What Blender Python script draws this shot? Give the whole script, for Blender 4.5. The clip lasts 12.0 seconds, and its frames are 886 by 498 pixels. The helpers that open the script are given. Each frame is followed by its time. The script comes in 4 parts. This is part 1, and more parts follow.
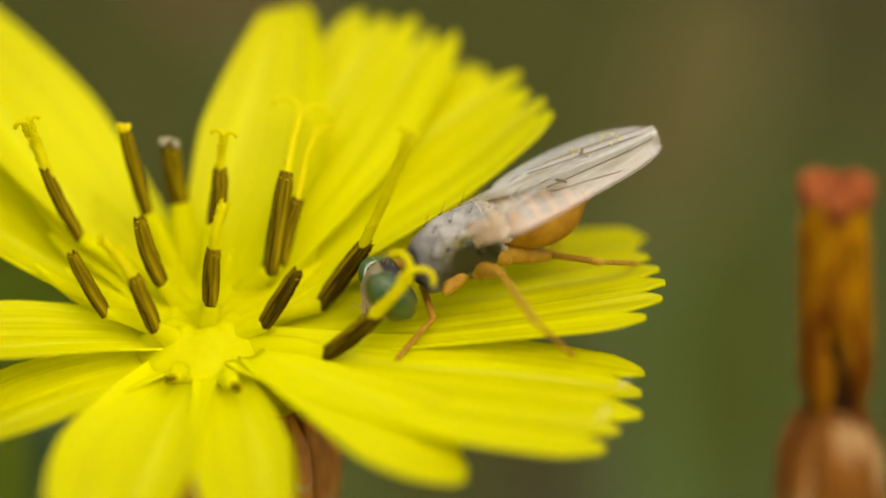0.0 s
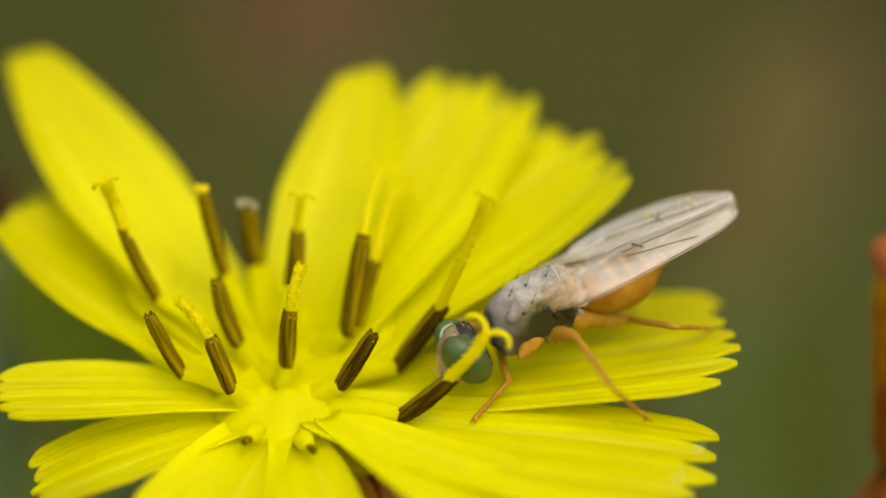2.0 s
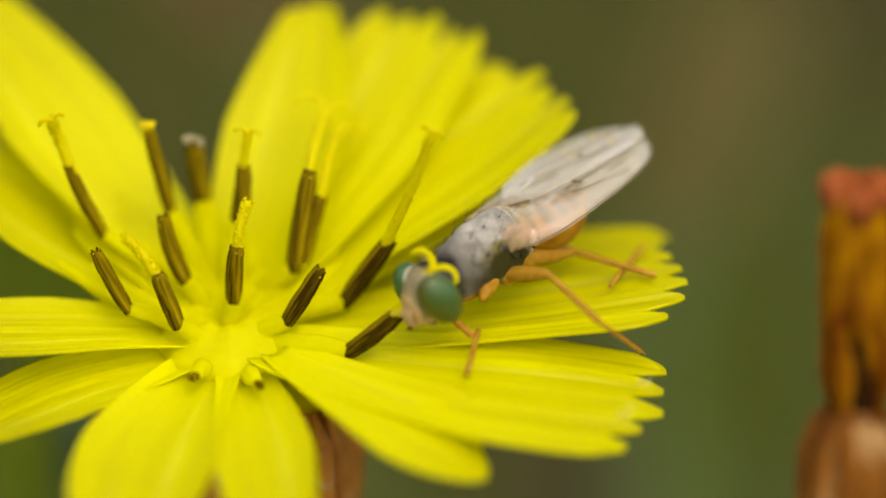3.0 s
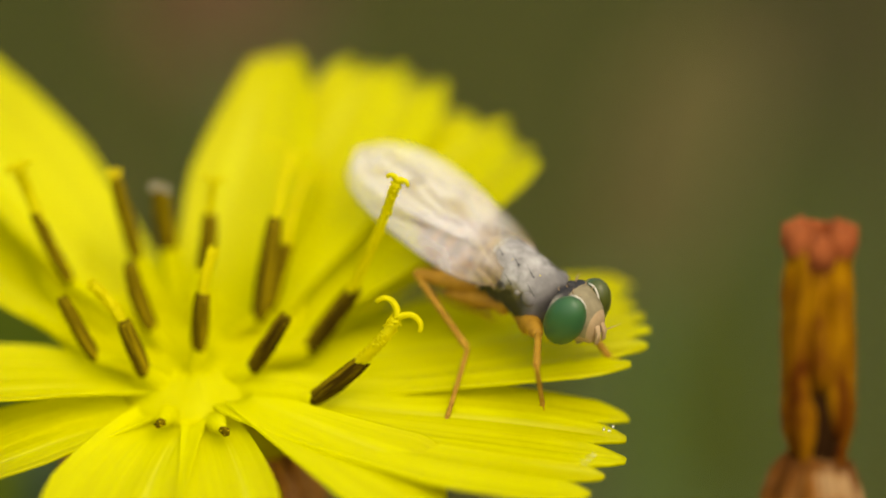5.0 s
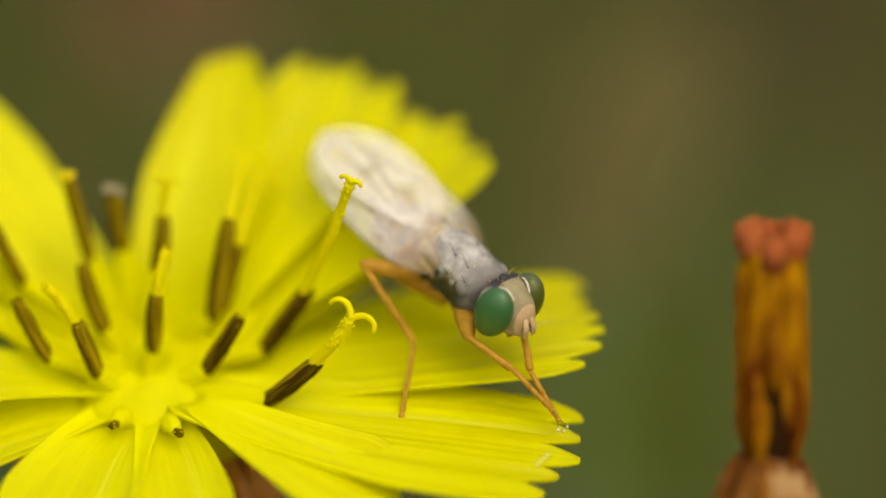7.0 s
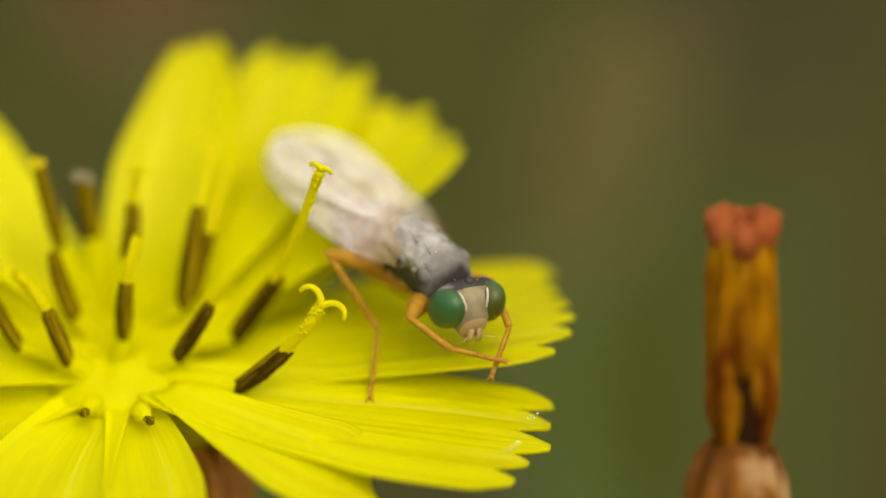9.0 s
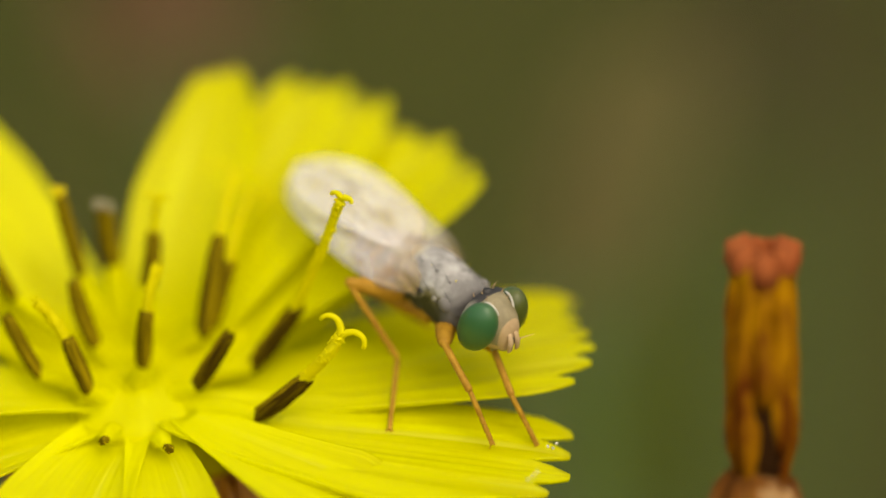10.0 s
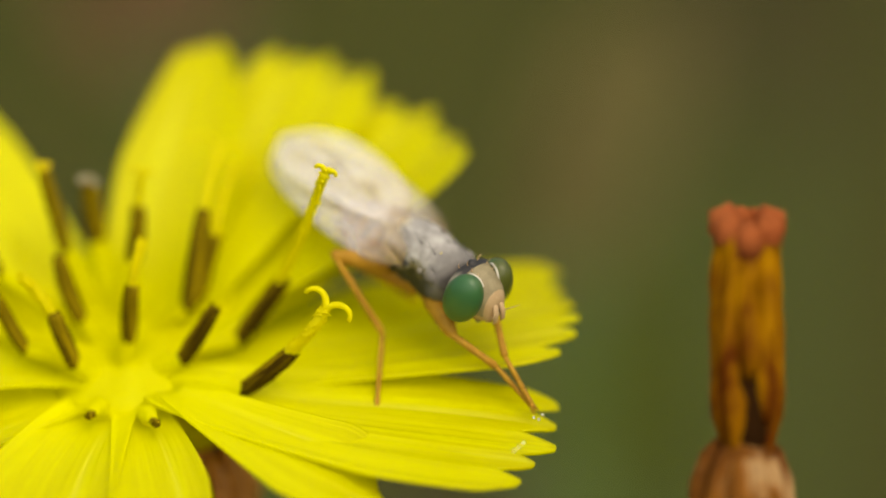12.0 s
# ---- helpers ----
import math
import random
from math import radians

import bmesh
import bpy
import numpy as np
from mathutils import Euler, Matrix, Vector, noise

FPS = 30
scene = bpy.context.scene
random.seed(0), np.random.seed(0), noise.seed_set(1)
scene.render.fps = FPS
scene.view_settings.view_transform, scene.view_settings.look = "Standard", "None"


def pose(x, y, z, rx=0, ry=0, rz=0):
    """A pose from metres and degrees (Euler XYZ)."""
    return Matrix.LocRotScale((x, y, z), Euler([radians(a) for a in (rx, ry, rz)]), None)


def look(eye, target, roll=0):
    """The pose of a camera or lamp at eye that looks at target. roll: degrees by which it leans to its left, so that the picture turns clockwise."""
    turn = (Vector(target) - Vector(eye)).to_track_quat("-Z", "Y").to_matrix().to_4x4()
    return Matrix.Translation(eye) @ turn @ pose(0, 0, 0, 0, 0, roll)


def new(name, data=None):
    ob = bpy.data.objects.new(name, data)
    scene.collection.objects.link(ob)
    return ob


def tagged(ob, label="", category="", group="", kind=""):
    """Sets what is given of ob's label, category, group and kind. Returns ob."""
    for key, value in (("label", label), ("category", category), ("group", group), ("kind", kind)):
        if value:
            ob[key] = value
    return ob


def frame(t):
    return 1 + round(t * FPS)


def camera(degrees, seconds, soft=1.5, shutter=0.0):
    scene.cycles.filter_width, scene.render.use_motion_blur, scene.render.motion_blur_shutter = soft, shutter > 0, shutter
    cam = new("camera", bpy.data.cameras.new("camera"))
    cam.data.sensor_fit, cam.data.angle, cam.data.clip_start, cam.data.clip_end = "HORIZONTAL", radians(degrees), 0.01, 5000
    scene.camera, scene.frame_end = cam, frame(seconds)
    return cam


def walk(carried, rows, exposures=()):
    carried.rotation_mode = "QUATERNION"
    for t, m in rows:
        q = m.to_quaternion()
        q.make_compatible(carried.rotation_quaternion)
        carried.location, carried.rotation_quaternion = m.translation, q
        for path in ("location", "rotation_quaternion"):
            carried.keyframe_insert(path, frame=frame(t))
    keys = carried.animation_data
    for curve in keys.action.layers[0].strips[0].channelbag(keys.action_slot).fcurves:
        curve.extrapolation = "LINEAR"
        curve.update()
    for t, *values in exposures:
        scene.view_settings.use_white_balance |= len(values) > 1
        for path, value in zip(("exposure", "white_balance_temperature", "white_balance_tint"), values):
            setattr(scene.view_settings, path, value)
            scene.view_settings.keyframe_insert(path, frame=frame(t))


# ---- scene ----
# A macro view: a small grey and orange fly with green eyes on a yellow composite flower.
# Places below are in millimetres, written as world coordinates; MM brings them to metres.
MM = 0.001
SIZE = [1.0]

# ---- camera ----
cam = camera(6.0, 12.0, soft=1.8)
cam.data.dof.use_dof = True
cam.data.dof.focus_distance = 0.1509
cam.data.dof.aperture_fstop = 22.0
walk(cam, [
    (0.0, look((0, -0.13798, 0.31434), (0.00014, -0.00034, 0.24927), 0.00)),
    (0.1, look((0, -0.13798, 0.31434), (0.00031, -0.00043, 0.24908), -0.01)),
    (0.2, look((0, -0.13798, 0.31434), (0.00016, -0.00043, 0.24908), -0.02)),
    (0.3, look((0, -0.13798, 0.31434), (0.00015, -0.00035, 0.24925), -0.04)),
    (0.4, look((0, -0.13798, 0.31434), (0.00008, -0.00041, 0.24912), -0.05)),
    (0.5, look((0, -0.13798, 0.31434), (-0.00017, -0.00038, 0.24918), -0.06)),
    (0.6, look((0, -0.13804, 0.31437), (-0.00056, -0.0004, 0.24914), -0.03)),
    (0.7, look((0, -0.13809, 0.31439), (-0.00015, -0.00019, 0.2496), -0.00)),
    (0.8, look((0, -0.13815, 0.31442), (0.00015, -0.00016, 0.24966), 0.03)),
    (0.9, look((0, -0.1382, 0.31444), (-0.0001, -0.00015, 0.24969), 0.06)),
    (1.0, look((0, -0.13826, 0.31447), (-0.00056, -0.00006, 0.24988), 0.09)),
    (1.1, look((0, -0.1383, 0.31449), (-0.00082, 0.00009, 0.25019), 0.07)),
    (1.2, look((0, -0.13835, 0.31451), (-0.00062, 0, 0.24999), 0.05)),
    (1.3, look((0, -0.13839, 0.31453), (-0.00034, -0.00003, 0.24994), 0.04)),
    (1.4, look((0, -0.13844, 0.31455), (0.00015, 0.00005, 0.25011), 0.02)),
    (1.5, look((0, -0.13848, 0.31457), (0, 0, 0.25), 0.00)),
    (1.6, look((0, -0.13847, 0.31457), (-0.0002, -0.00002, 0.24995), 0.04)),
    (1.7, look((0, -0.13845, 0.31456), (-0.00032, -0.00001, 0.24997), 0.08)),
    (1.8, look((0, -0.13843, 0.31455), (-0.00048, 0.00001, 0.25002), 0.12)),
    (1.9, look((0, -0.13841, 0.31454), (-0.00087, 0.00013, 0.25028), 0.16)),
    (2.0, look((0, -0.13839, 0.31453), (-0.00124, 0.00014, 0.2503), 0.20)),
    (2.1, look((0, -0.13836, 0.31451), (-0.00079, 0.00019, 0.2504), 0.18)),
    (2.2, look((0, -0.13832, 0.3145), (-0.00069, 0, 0.25001), 0.16)),
    (2.3, look((0, -0.13828, 0.31448), (-0.00078, -0.00002, 0.24995), 0.14)),
    (2.4, look((0, -0.13825, 0.31446), (-0.00088, -0.00021, 0.24955), 0.12)),
    (2.5, look((0, -0.13821, 0.31445), (-0.00053, -0.00015, 0.24968), 0.10)),
    (2.6, look((0, -0.13821, 0.31445), (-0.00037, -0.00023, 0.24951), 0.10)),
    (2.7, look((0, -0.13821, 0.31445), (-0.00034, -0.00037, 0.2492), 0.10)),
    (4.3, look((0, -0.1393, 0.31496), (0.00016, -0.00016, 0.24966), 0.30)),
    (4.4, look((0, -0.13925, 0.31493), (-0.00002, -0.00021, 0.24956), 0.40)),
    (4.5, look((0, -0.13921, 0.31491), (-0.00003, 0.00003, 0.25007), 0.50)),
    (4.6, look((0, -0.13921, 0.31491), (-0.00026, 0.00003, 0.25006), 0.47)),
    (4.7, look((0, -0.13921, 0.31491), (-0.00001, 0.00003, 0.25006), 0.44)),
    (4.8, look((0, -0.13921, 0.31491), (-0.00026, 0.00001, 0.25002), 0.41)),
    (4.9, look((0, -0.13921, 0.31491), (0.00009, 0.00007, 0.25016), 0.38)),
    (5.0, look((0, -0.13921, 0.31491), (0.00037, 0.00002, 0.25003), 0.35)),
    (5.1, look((0, -0.13921, 0.31491), (0.00075, -0.00015, 0.24968), 0.35)),
    (5.2, look((0, -0.13921, 0.31491), (0.00145, 0.00001, 0.25002), 0.35)),
    (5.3, look((0, -0.13921, 0.31491), (0.00132, -0.00006, 0.24987), 0.35)),
    (5.4, look((0, -0.13921, 0.31491), (0.00137, 0.00002, 0.25004), 0.35)),
    (5.5, look((0, -0.13921, 0.31491), (0.0014, -0.00004, 0.24992), 0.35)),
    (5.6, look((0, -0.13921, 0.31491), (0.00182, 0.00008, 0.25017), 0.37)),
    (5.7, look((0, -0.13921, 0.31491), (0.00161, 0.00009, 0.25019), 0.39)),
    (5.8, look((0, -0.13921, 0.31491), (0.00148, 0.00003, 0.25006), 0.40)),
    (5.9, look((0, -0.13921, 0.31491), (0.00119, 0.00005, 0.25011), 0.42)),
    (6.0, look((0, -0.13921, 0.31491), (0.0013, 0.00005, 0.25011), 0.44)),
    (6.1, look((0, -0.13921, 0.31491), (0.00132, 0.00008, 0.25017), 0.38)),
    (6.2, look((0, -0.13921, 0.31491), (0.00131, 0.00003, 0.25006), 0.33)),
    (6.3, look((0, -0.13921, 0.31491), (0.00136, 0.00005, 0.2501), 0.27)),
    (6.4, look((0, -0.13921, 0.31491), (0.00137, 0.00007, 0.25015), 0.22)),
    (6.5, look((0, -0.13921, 0.31491), (0.00146, 0.00001, 0.25002), 0.16)),
    (6.6, look((0, -0.13921, 0.31491), (0.00114, -0.00008, 0.24982), 0.24)),
    (6.7, look((0, -0.13921, 0.31491), (0.00122, -0.00001, 0.24998), 0.33)),
    (8.3, look((0, -0.1393, 0.31496), (0.00127, 0.00006, 0.25013), 0.27)),
    (8.4, look((0, -0.1393, 0.31496), (0.00152, 0.00003, 0.25007), 0.29)),
    (8.5, look((0, -0.1393, 0.31496), (0.00129, 0, 0.25001), 0.30)),
    (8.6, look((0, -0.1393, 0.31496), (0.00175, -0.00007, 0.24984), 0.30)),
    (8.7, look((0, -0.1393, 0.31496), (0.00181, -0.00006, 0.24986), 0.31)),
    (8.8, look((0, -0.1393, 0.31496), (0.00184, -0.00002, 0.24996), 0.31)),
    (8.9, look((0, -0.1393, 0.31496), (0.00191, 0, 0.25), 0.32)),
    (9.0, look((0, -0.1393, 0.31496), (0.00176, -0.00008, 0.24984), 0.32)),
    (9.1, look((0, -0.1393, 0.31496), (0.00171, 0.00001, 0.25003), 0.33)),
    (9.2, look((0, -0.1393, 0.31496), (0.00129, 0.00012, 0.25026), 0.33)),
    (9.3, look((0, -0.1393, 0.31496), (0.00129, 0.00017, 0.25037), 0.34)),
    (9.4, look((0, -0.1393, 0.31496), (0.00129, 0.00012, 0.25027), 0.34)),
    (9.5, look((0, -0.1393, 0.31496), (0.00145, 0.00031, 0.25066), 0.35)),
    (9.6, look((0, -0.1393, 0.31496), (0.00137, 0.00028, 0.2506), 0.38)),
    (9.7, look((0, -0.1393, 0.31496), (0.00112, 0.00023, 0.2505), 0.41)),
    (9.8, look((0, -0.1393, 0.31496), (0.00141, 0.00024, 0.25052), 0.44)),
    (9.9, look((0, -0.1393, 0.31496), (0.00157, 0.00018, 0.25039), 0.47)),
    (10.0, look((0, -0.1393, 0.31496), (0.00139, 0.00015, 0.25032), 0.50)),
    (10.1, look((0, -0.1393, 0.31496), (0.00145, 0.00002, 0.25004), 0.47)),
    (10.2, look((0, -0.1393, 0.31496), (0.00158, 0.00025, 0.25053), 0.44)),
    (10.3, look((0, -0.1393, 0.31496), (0.00154, 0.00008, 0.25018), 0.41)),
    (10.4, look((0, -0.1393, 0.31496), (0.00145, 0.00011, 0.25023), 0.38)),
    (10.5, look((0, -0.1393, 0.31496), (0.00113, 0.00011, 0.25024), 0.35)),
    (10.6, look((0, -0.1393, 0.31496), (0.00113, 0.00012, 0.25027), 0.35)),
    (10.7, look((0, -0.1393, 0.31496), (0.00087, 0.00018, 0.25039), 0.35)),
    (10.8, look((0, -0.1393, 0.31496), (0.00089, 0.00009, 0.25019), 0.36)),
    (10.9, look((0, -0.1393, 0.31496), (0.00081, 0.00014, 0.25031), 0.36)),
    (11.0, look((0, -0.1393, 0.31496), (0.00111, 0.00023, 0.2505), 0.36)),
    (11.1, look((0, -0.1393, 0.31496), (0.0014, 0.00031, 0.25066), 0.32)),
    (11.2, look((0, -0.1393, 0.31496), (0.00158, 0.00022, 0.25048), 0.28)),
    (11.3, look((0, -0.1393, 0.31496), (0.00158, 0.00012, 0.25027), 0.25)),
    (11.4, look((0, -0.1393, 0.31496), (0.00145, 0.00005, 0.25011), 0.21)),
    (11.5, look((0, -0.1393, 0.31496), (0.00136, 0, 0.25), 0.17)),
    (11.6, look((0, -0.13933, 0.31497), (0.00156, 0.00002, 0.25004), 0.16)),
    (11.7, look((0, -0.13937, 0.31499), (0.00163, -0.00002, 0.24995), 0.15)),
    (11.8, look((0, -0.13941, 0.31501), (0.00171, -0.00003, 0.24993), 0.13)),
    (11.9, look((0, -0.13944, 0.31502), (0.00169, -0.00002, 0.24995), 0.12)),
    (12.0, look((0, -0.13948, 0.31504), (0.00167, -0.00006, 0.24986), 0.11)),
], [(0.0, 0.25, 7150, 4.7), (12.0, 0.25, 7150, 4.7)])

# ---- light: an overcast sky, with a broad soft sun behind the cloud ----
SUN_UP, SUN_TURN = 58.0, 152.0
world = bpy.data.worlds.new("sky")
scene.world = world
world.use_nodes = True
wn = world.node_tree
sky = wn.nodes.new("ShaderNodeTexSky")
sky.sky_type = "NISHITA"
sky.sun_disc = False
sky.sun_elevation = radians(SUN_UP)
sky.sun_rotation = radians(SUN_TURN)
sky.air_density, sky.dust_density, sky.ozone_density = 1.0, 6.0, 1.0
wn.links.new(sky.outputs[0], wn.nodes["Background"].inputs[0])
wn.nodes["Background"].inputs[1].default_value = 0.15
sun = new("sun", bpy.data.lights.new("sun", "SUN"))
sun.data.energy = 1.25
sun.data.angle = radians(150)
sun.data.color = (1.0, 0.95, 0.86)
a, e = radians(SUN_TURN), radians(SUN_UP)
sun.matrix_world = look((0.3 * math.sin(a) * math.cos(e), 0.3 * math.cos(a) * math.cos(e), 0.25 + 0.3 * math.sin(e)), (0, 0, 0.25))


# ---- materials ----
def material(name, low, high, grain=2.0, rough=0.5, bump=0.01, stretch=(1, 1, 1), uv=False, through_light=0.0,
             metal=0.0, spots=None, sheen=0.0, spec=0.5, contrast=(0.3, 0.7), clear=0.0, coat=0.0):
    """A surface that varies between two colours at two scales. grain: features to the millimetre (or across the UV square);
    bump: relief in millimetres; through_light: share of light let through, as in a petal; clear: share that is see-through."""
    m = bpy.data.materials.new(name)
    m.use_nodes = True
    n, ln = m.node_tree.nodes, m.node_tree.links
    bsdf, out = n["Principled BSDF"], n["Material Output"]
    co = n.new("ShaderNodeTexCoord")
    mp = n.new("ShaderNodeMapping")
    k = 1.0 if uv else 1000.0
    mp.inputs["Scale"].default_value = (k * stretch[0], k * stretch[1], k * stretch[2])
    ln.new(co.outputs["UV" if uv else "Object"], mp.inputs[0])
    fine = n.new("ShaderNodeTexNoise")
    fine.inputs["Scale"].default_value, fine.inputs["Detail"].default_value, fine.inputs["Roughness"].default_value = grain, 5, 0.6
    broad = n.new("ShaderNodeTexNoise")
    broad.inputs["Scale"].default_value, broad.inputs["Detail"].default_value = grain * 0.17, 3
    for tex in (fine, broad):
        ln.new(mp.outputs[0], tex.inputs["Vector"])
    mix = n.new("ShaderNodeMath")
    mix.operation = "MULTIPLY_ADD"
    half = n.new("ShaderNodeMath")
    half.operation = "MULTIPLY"
    half.inputs[1].default_value = 0.5
    ln.new(broad.outputs[0], half.inputs[0])
    ln.new(fine.outputs[0], mix.inputs[0])
    mix.inputs[1].default_value = 0.5
    ln.new(half.outputs[0], mix.inputs[2])
    ramp = n.new("ShaderNodeValToRGB")
    ramp.color_ramp.elements[0].position, ramp.color_ramp.elements[1].position = contrast
    ramp.color_ramp.elements[0].color, ramp.color_ramp.elements[1].color = (*low, 1), (*high, 1)
    ln.new(mix.outputs[0], ramp.inputs[0])
    colour = ramp.outputs[0]
    if spots:
        sp = n.new("ShaderNodeTexNoise")
        sp.inputs["Scale"].default_value = spots[1]
        ln.new(mp.outputs[0], sp.inputs["Vector"])
        sr = n.new("ShaderNodeValToRGB")
        sr.color_ramp.elements[0].position, sr.color_ramp.elements[1].position = spots[2], spots[2] + 0.12
        ln.new(sp.outputs[0], sr.inputs[0])
        mx = n.new("ShaderNodeMixRGB")
        mx.inputs[2].default_value = (*spots[0], 1)
        ln.new(sr.outputs[0], mx.inputs[0])
        ln.new(colour, mx.inputs[1])
        colour = mx.outputs[0]
    ln.new(colour, bsdf.inputs["Base Color"])
    bsdf.inputs["Roughness"].default_value = rough
    bsdf.inputs["Metallic"].default_value = metal
    bsdf.inputs["Specular IOR Level"].default_value = spec
    bsdf.inputs["Sheen Weight"].default_value = sheen
    bsdf.inputs["Coat Weight"].default_value = coat
    if bump:
        b = n.new("ShaderNodeBump")
        b.inputs["Distance"].default_value = bump * MM
        ln.new(mix.outputs[0], b.inputs["Height"])
        ln.new(b.outputs[0], bsdf.inputs["Normal"])
    surface = bsdf.outputs[0]
    if through_light:
        tr = n.new("ShaderNodeBsdfTranslucent")
        ln.new(colour, tr.inputs[0])
        ms = n.new("ShaderNodeMixShader")
        ms.inputs[0].default_value = through_light
        ln.new(surface, ms.inputs[1])
        ln.new(tr.outputs[0], ms.inputs[2])
        surface = ms.outputs[0]
    if clear:
        tp = n.new("ShaderNodeBsdfTransparent")
        ms = n.new("ShaderNodeMixShader")
        ms.inputs[0].default_value = clear
        ln.new(surface, ms.inputs[1])
        ln.new(tp.outputs[0], ms.inputs[2])
        surface = ms.outputs[0]
    ln.new(surface, out.inputs[0])
    return m


# The pale spots paint in soft highlights as well as scars on the rays.
PETAL = material("petal_yellow", (0.65, 0.60, 0.001), (0.845, 0.835, 0.004), 9, 0.45, 0.05, (4, 0.30, 1), True, 0.50, spec=0.2, spots=((0.90, 0.88, 0.12), 1.3, 0.57), contrast=(0.36, 0.64))


def pale_lit_claw(m, pale):
    """Rays are a paler yellow towards the narrow claw, also standing in for light scattered there, and deepest at the
    toothed end.
    """
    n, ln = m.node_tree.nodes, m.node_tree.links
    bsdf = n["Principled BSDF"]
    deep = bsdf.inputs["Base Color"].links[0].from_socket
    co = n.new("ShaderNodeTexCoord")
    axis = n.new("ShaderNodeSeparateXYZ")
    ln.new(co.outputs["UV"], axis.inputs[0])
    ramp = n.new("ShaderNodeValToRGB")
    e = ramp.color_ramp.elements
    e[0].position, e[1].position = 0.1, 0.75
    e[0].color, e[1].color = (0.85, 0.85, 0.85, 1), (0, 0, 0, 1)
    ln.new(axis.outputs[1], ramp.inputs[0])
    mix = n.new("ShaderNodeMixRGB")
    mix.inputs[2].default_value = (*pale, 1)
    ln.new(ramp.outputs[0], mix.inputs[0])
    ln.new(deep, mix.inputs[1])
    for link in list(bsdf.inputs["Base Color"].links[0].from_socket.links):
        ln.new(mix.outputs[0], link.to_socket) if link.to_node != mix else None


# Paler claws: part own colour, part painted glow around the heart.
pale_lit_claw(PETAL, (0.93, 0.915, 0.012))
FLORET = material("floret_yellow", (0.84, 0.80, 0.004), (0.93, 0.92, 0.02), 3, 0.6, 0.01, through_light=0.6, spec=0.1)
STYLE = material("style_yellow", (0.76, 0.67, 0.005), (0.85, 0.78, 0.016), 9, 0.6, 0.02, through_light=0.4, spec=0.08)
POLLEN = material("pollen", (0.62, 0.46, 0.005), (0.78, 0.65, 0.012), 12, 0.7, 0.01, through_light=0.2, spec=0.1)
ANTHER = material("anther_brown", (0.032, 0.018, 0.001), (0.36, 0.26, 0.006), 6, 0.7, 0.03, (2.4, 0.16, 1), True, contrast=(0.44, 0.66), spec=0.02)
PALE = material("pale_tip", (0.16, 0.13, 0.06), (0.42, 0.37, 0.22), 9, 0.7, 0.02)
GREEN = material("stem_green", (0.05, 0.09, 0.015), (0.12, 0.17, 0.03), 1.2, 0.5, 0.02, through_light=0.2)
BRACT = material("bract_brown", (0.22, 0.07, 0.008), (0.72, 0.30, 0.04), 1.6, 0.6, 0.05, spots=((0.5, 0.40, 0.22), 1.1, 0.58))
HUSK_RED = material("husk_red", (0.20, 0.042, 0.010), (0.36, 0.115, 0.035), 2.2, 0.6, 0.06, spec=0.04)
HUSK = material("husk_orange", (0.085, 0.018, 0.001), (0.37, 0.17, 0.002), 0.9, 0.6, 0.08, (1.8, 1.8, 0.5), through_light=0.12, spec=0.03, contrast=(0.40, 0.58))
# Near-black colour that paints the shade into the bud's slits.
HUSK_GAP_SHADE = material("husk_gap_shade", (0.010, 0.004, 0.001), (0.03, 0.012, 0.003), 3, 0.9, spec=0.02)
CUP = material("cup_tan", (0.04, 0.010, 0.002), (0.22, 0.085, 0.012), 0.9, 0.7, 0.06, (1.5, 1.5, 0.6), contrast=(0.38, 0.62), spec=0.03, spots=((0.32, 0.19, 0.08), 1.1, 0.50))

DROPLET = material("droplet_clear", (0.8, 0.8, 0.75), (0.95, 0.95, 0.92), 4, 0.05, 0.0, spec=0.8)
DROPLET.node_tree.nodes["Principled BSDF"].inputs["Transmission Weight"].default_value = 0.8
THORAX = material("thorax_grey", (0.17, 0.157, 0.14), (0.46, 0.435, 0.395), 4.2, 0.65, 0.02, sheen=0.05, contrast=(0.38, 0.60), spec=0.1)
TAN = material("scutellum_tan", (0.17, 0.12, 0.055), (0.55, 0.45, 0.28), 3.4, 0.6, 0.03, spec=0.3, contrast=(0.40, 0.62))
ABDOMEN = material("abdomen_orange", (0.19, 0.065, 0.003), (0.48, 0.24, 0.02), 3.0, 0.5, 0.02, through_light=0.1, spec=0.12)
BAND = material("abdomen_band", (0.035, 0.02, 0.008), (0.20, 0.125, 0.055), 3.5, 0.7, 0.01, spec=0.05)
LEG = material("leg_orange", (0.24, 0.10, 0.005), (0.58, 0.33, 0.035), 5.5, 0.5, 0.02, through_light=0.15, spec=0.15)
EYE = material("eye_green", (0.068, 0.078, 0.012), (0.034, 0.108, 0.034), 0.9, 0.35, 0.0, spec=0.35, coat=0.1, contrast=(0.42, 0.54))
FRONS = material("frons_tan", (0.13, 0.10, 0.045), (0.34, 0.28, 0.15), 4.5, 0.6, 0.01)
FACE = material("face_pale", (0.38, 0.23, 0.09), (0.58, 0.42, 0.24), 4, 0.6, 0.01, through_light=0.1)
OCCIPUT = material("occiput_grey", (0.018, 0.015, 0.012), (0.30, 0.27, 0.20), 3.2, 0.6, 0.01, contrast=(0.50, 0.66))
NECK = material("neck_dark", (0.012, 0.010, 0.008), (0.05, 0.045, 0.035), 4, 0.6, 0.01)
RIM = material("eye_rim_white", (0.32, 0.29, 0.22), (0.7, 0.66, 0.56), 9, 0.6, 0.01)
BRISTLE = material("bristle_black", (0.008, 0.006, 0.004), (0.02, 0.015, 0.01), 5, 0.35)
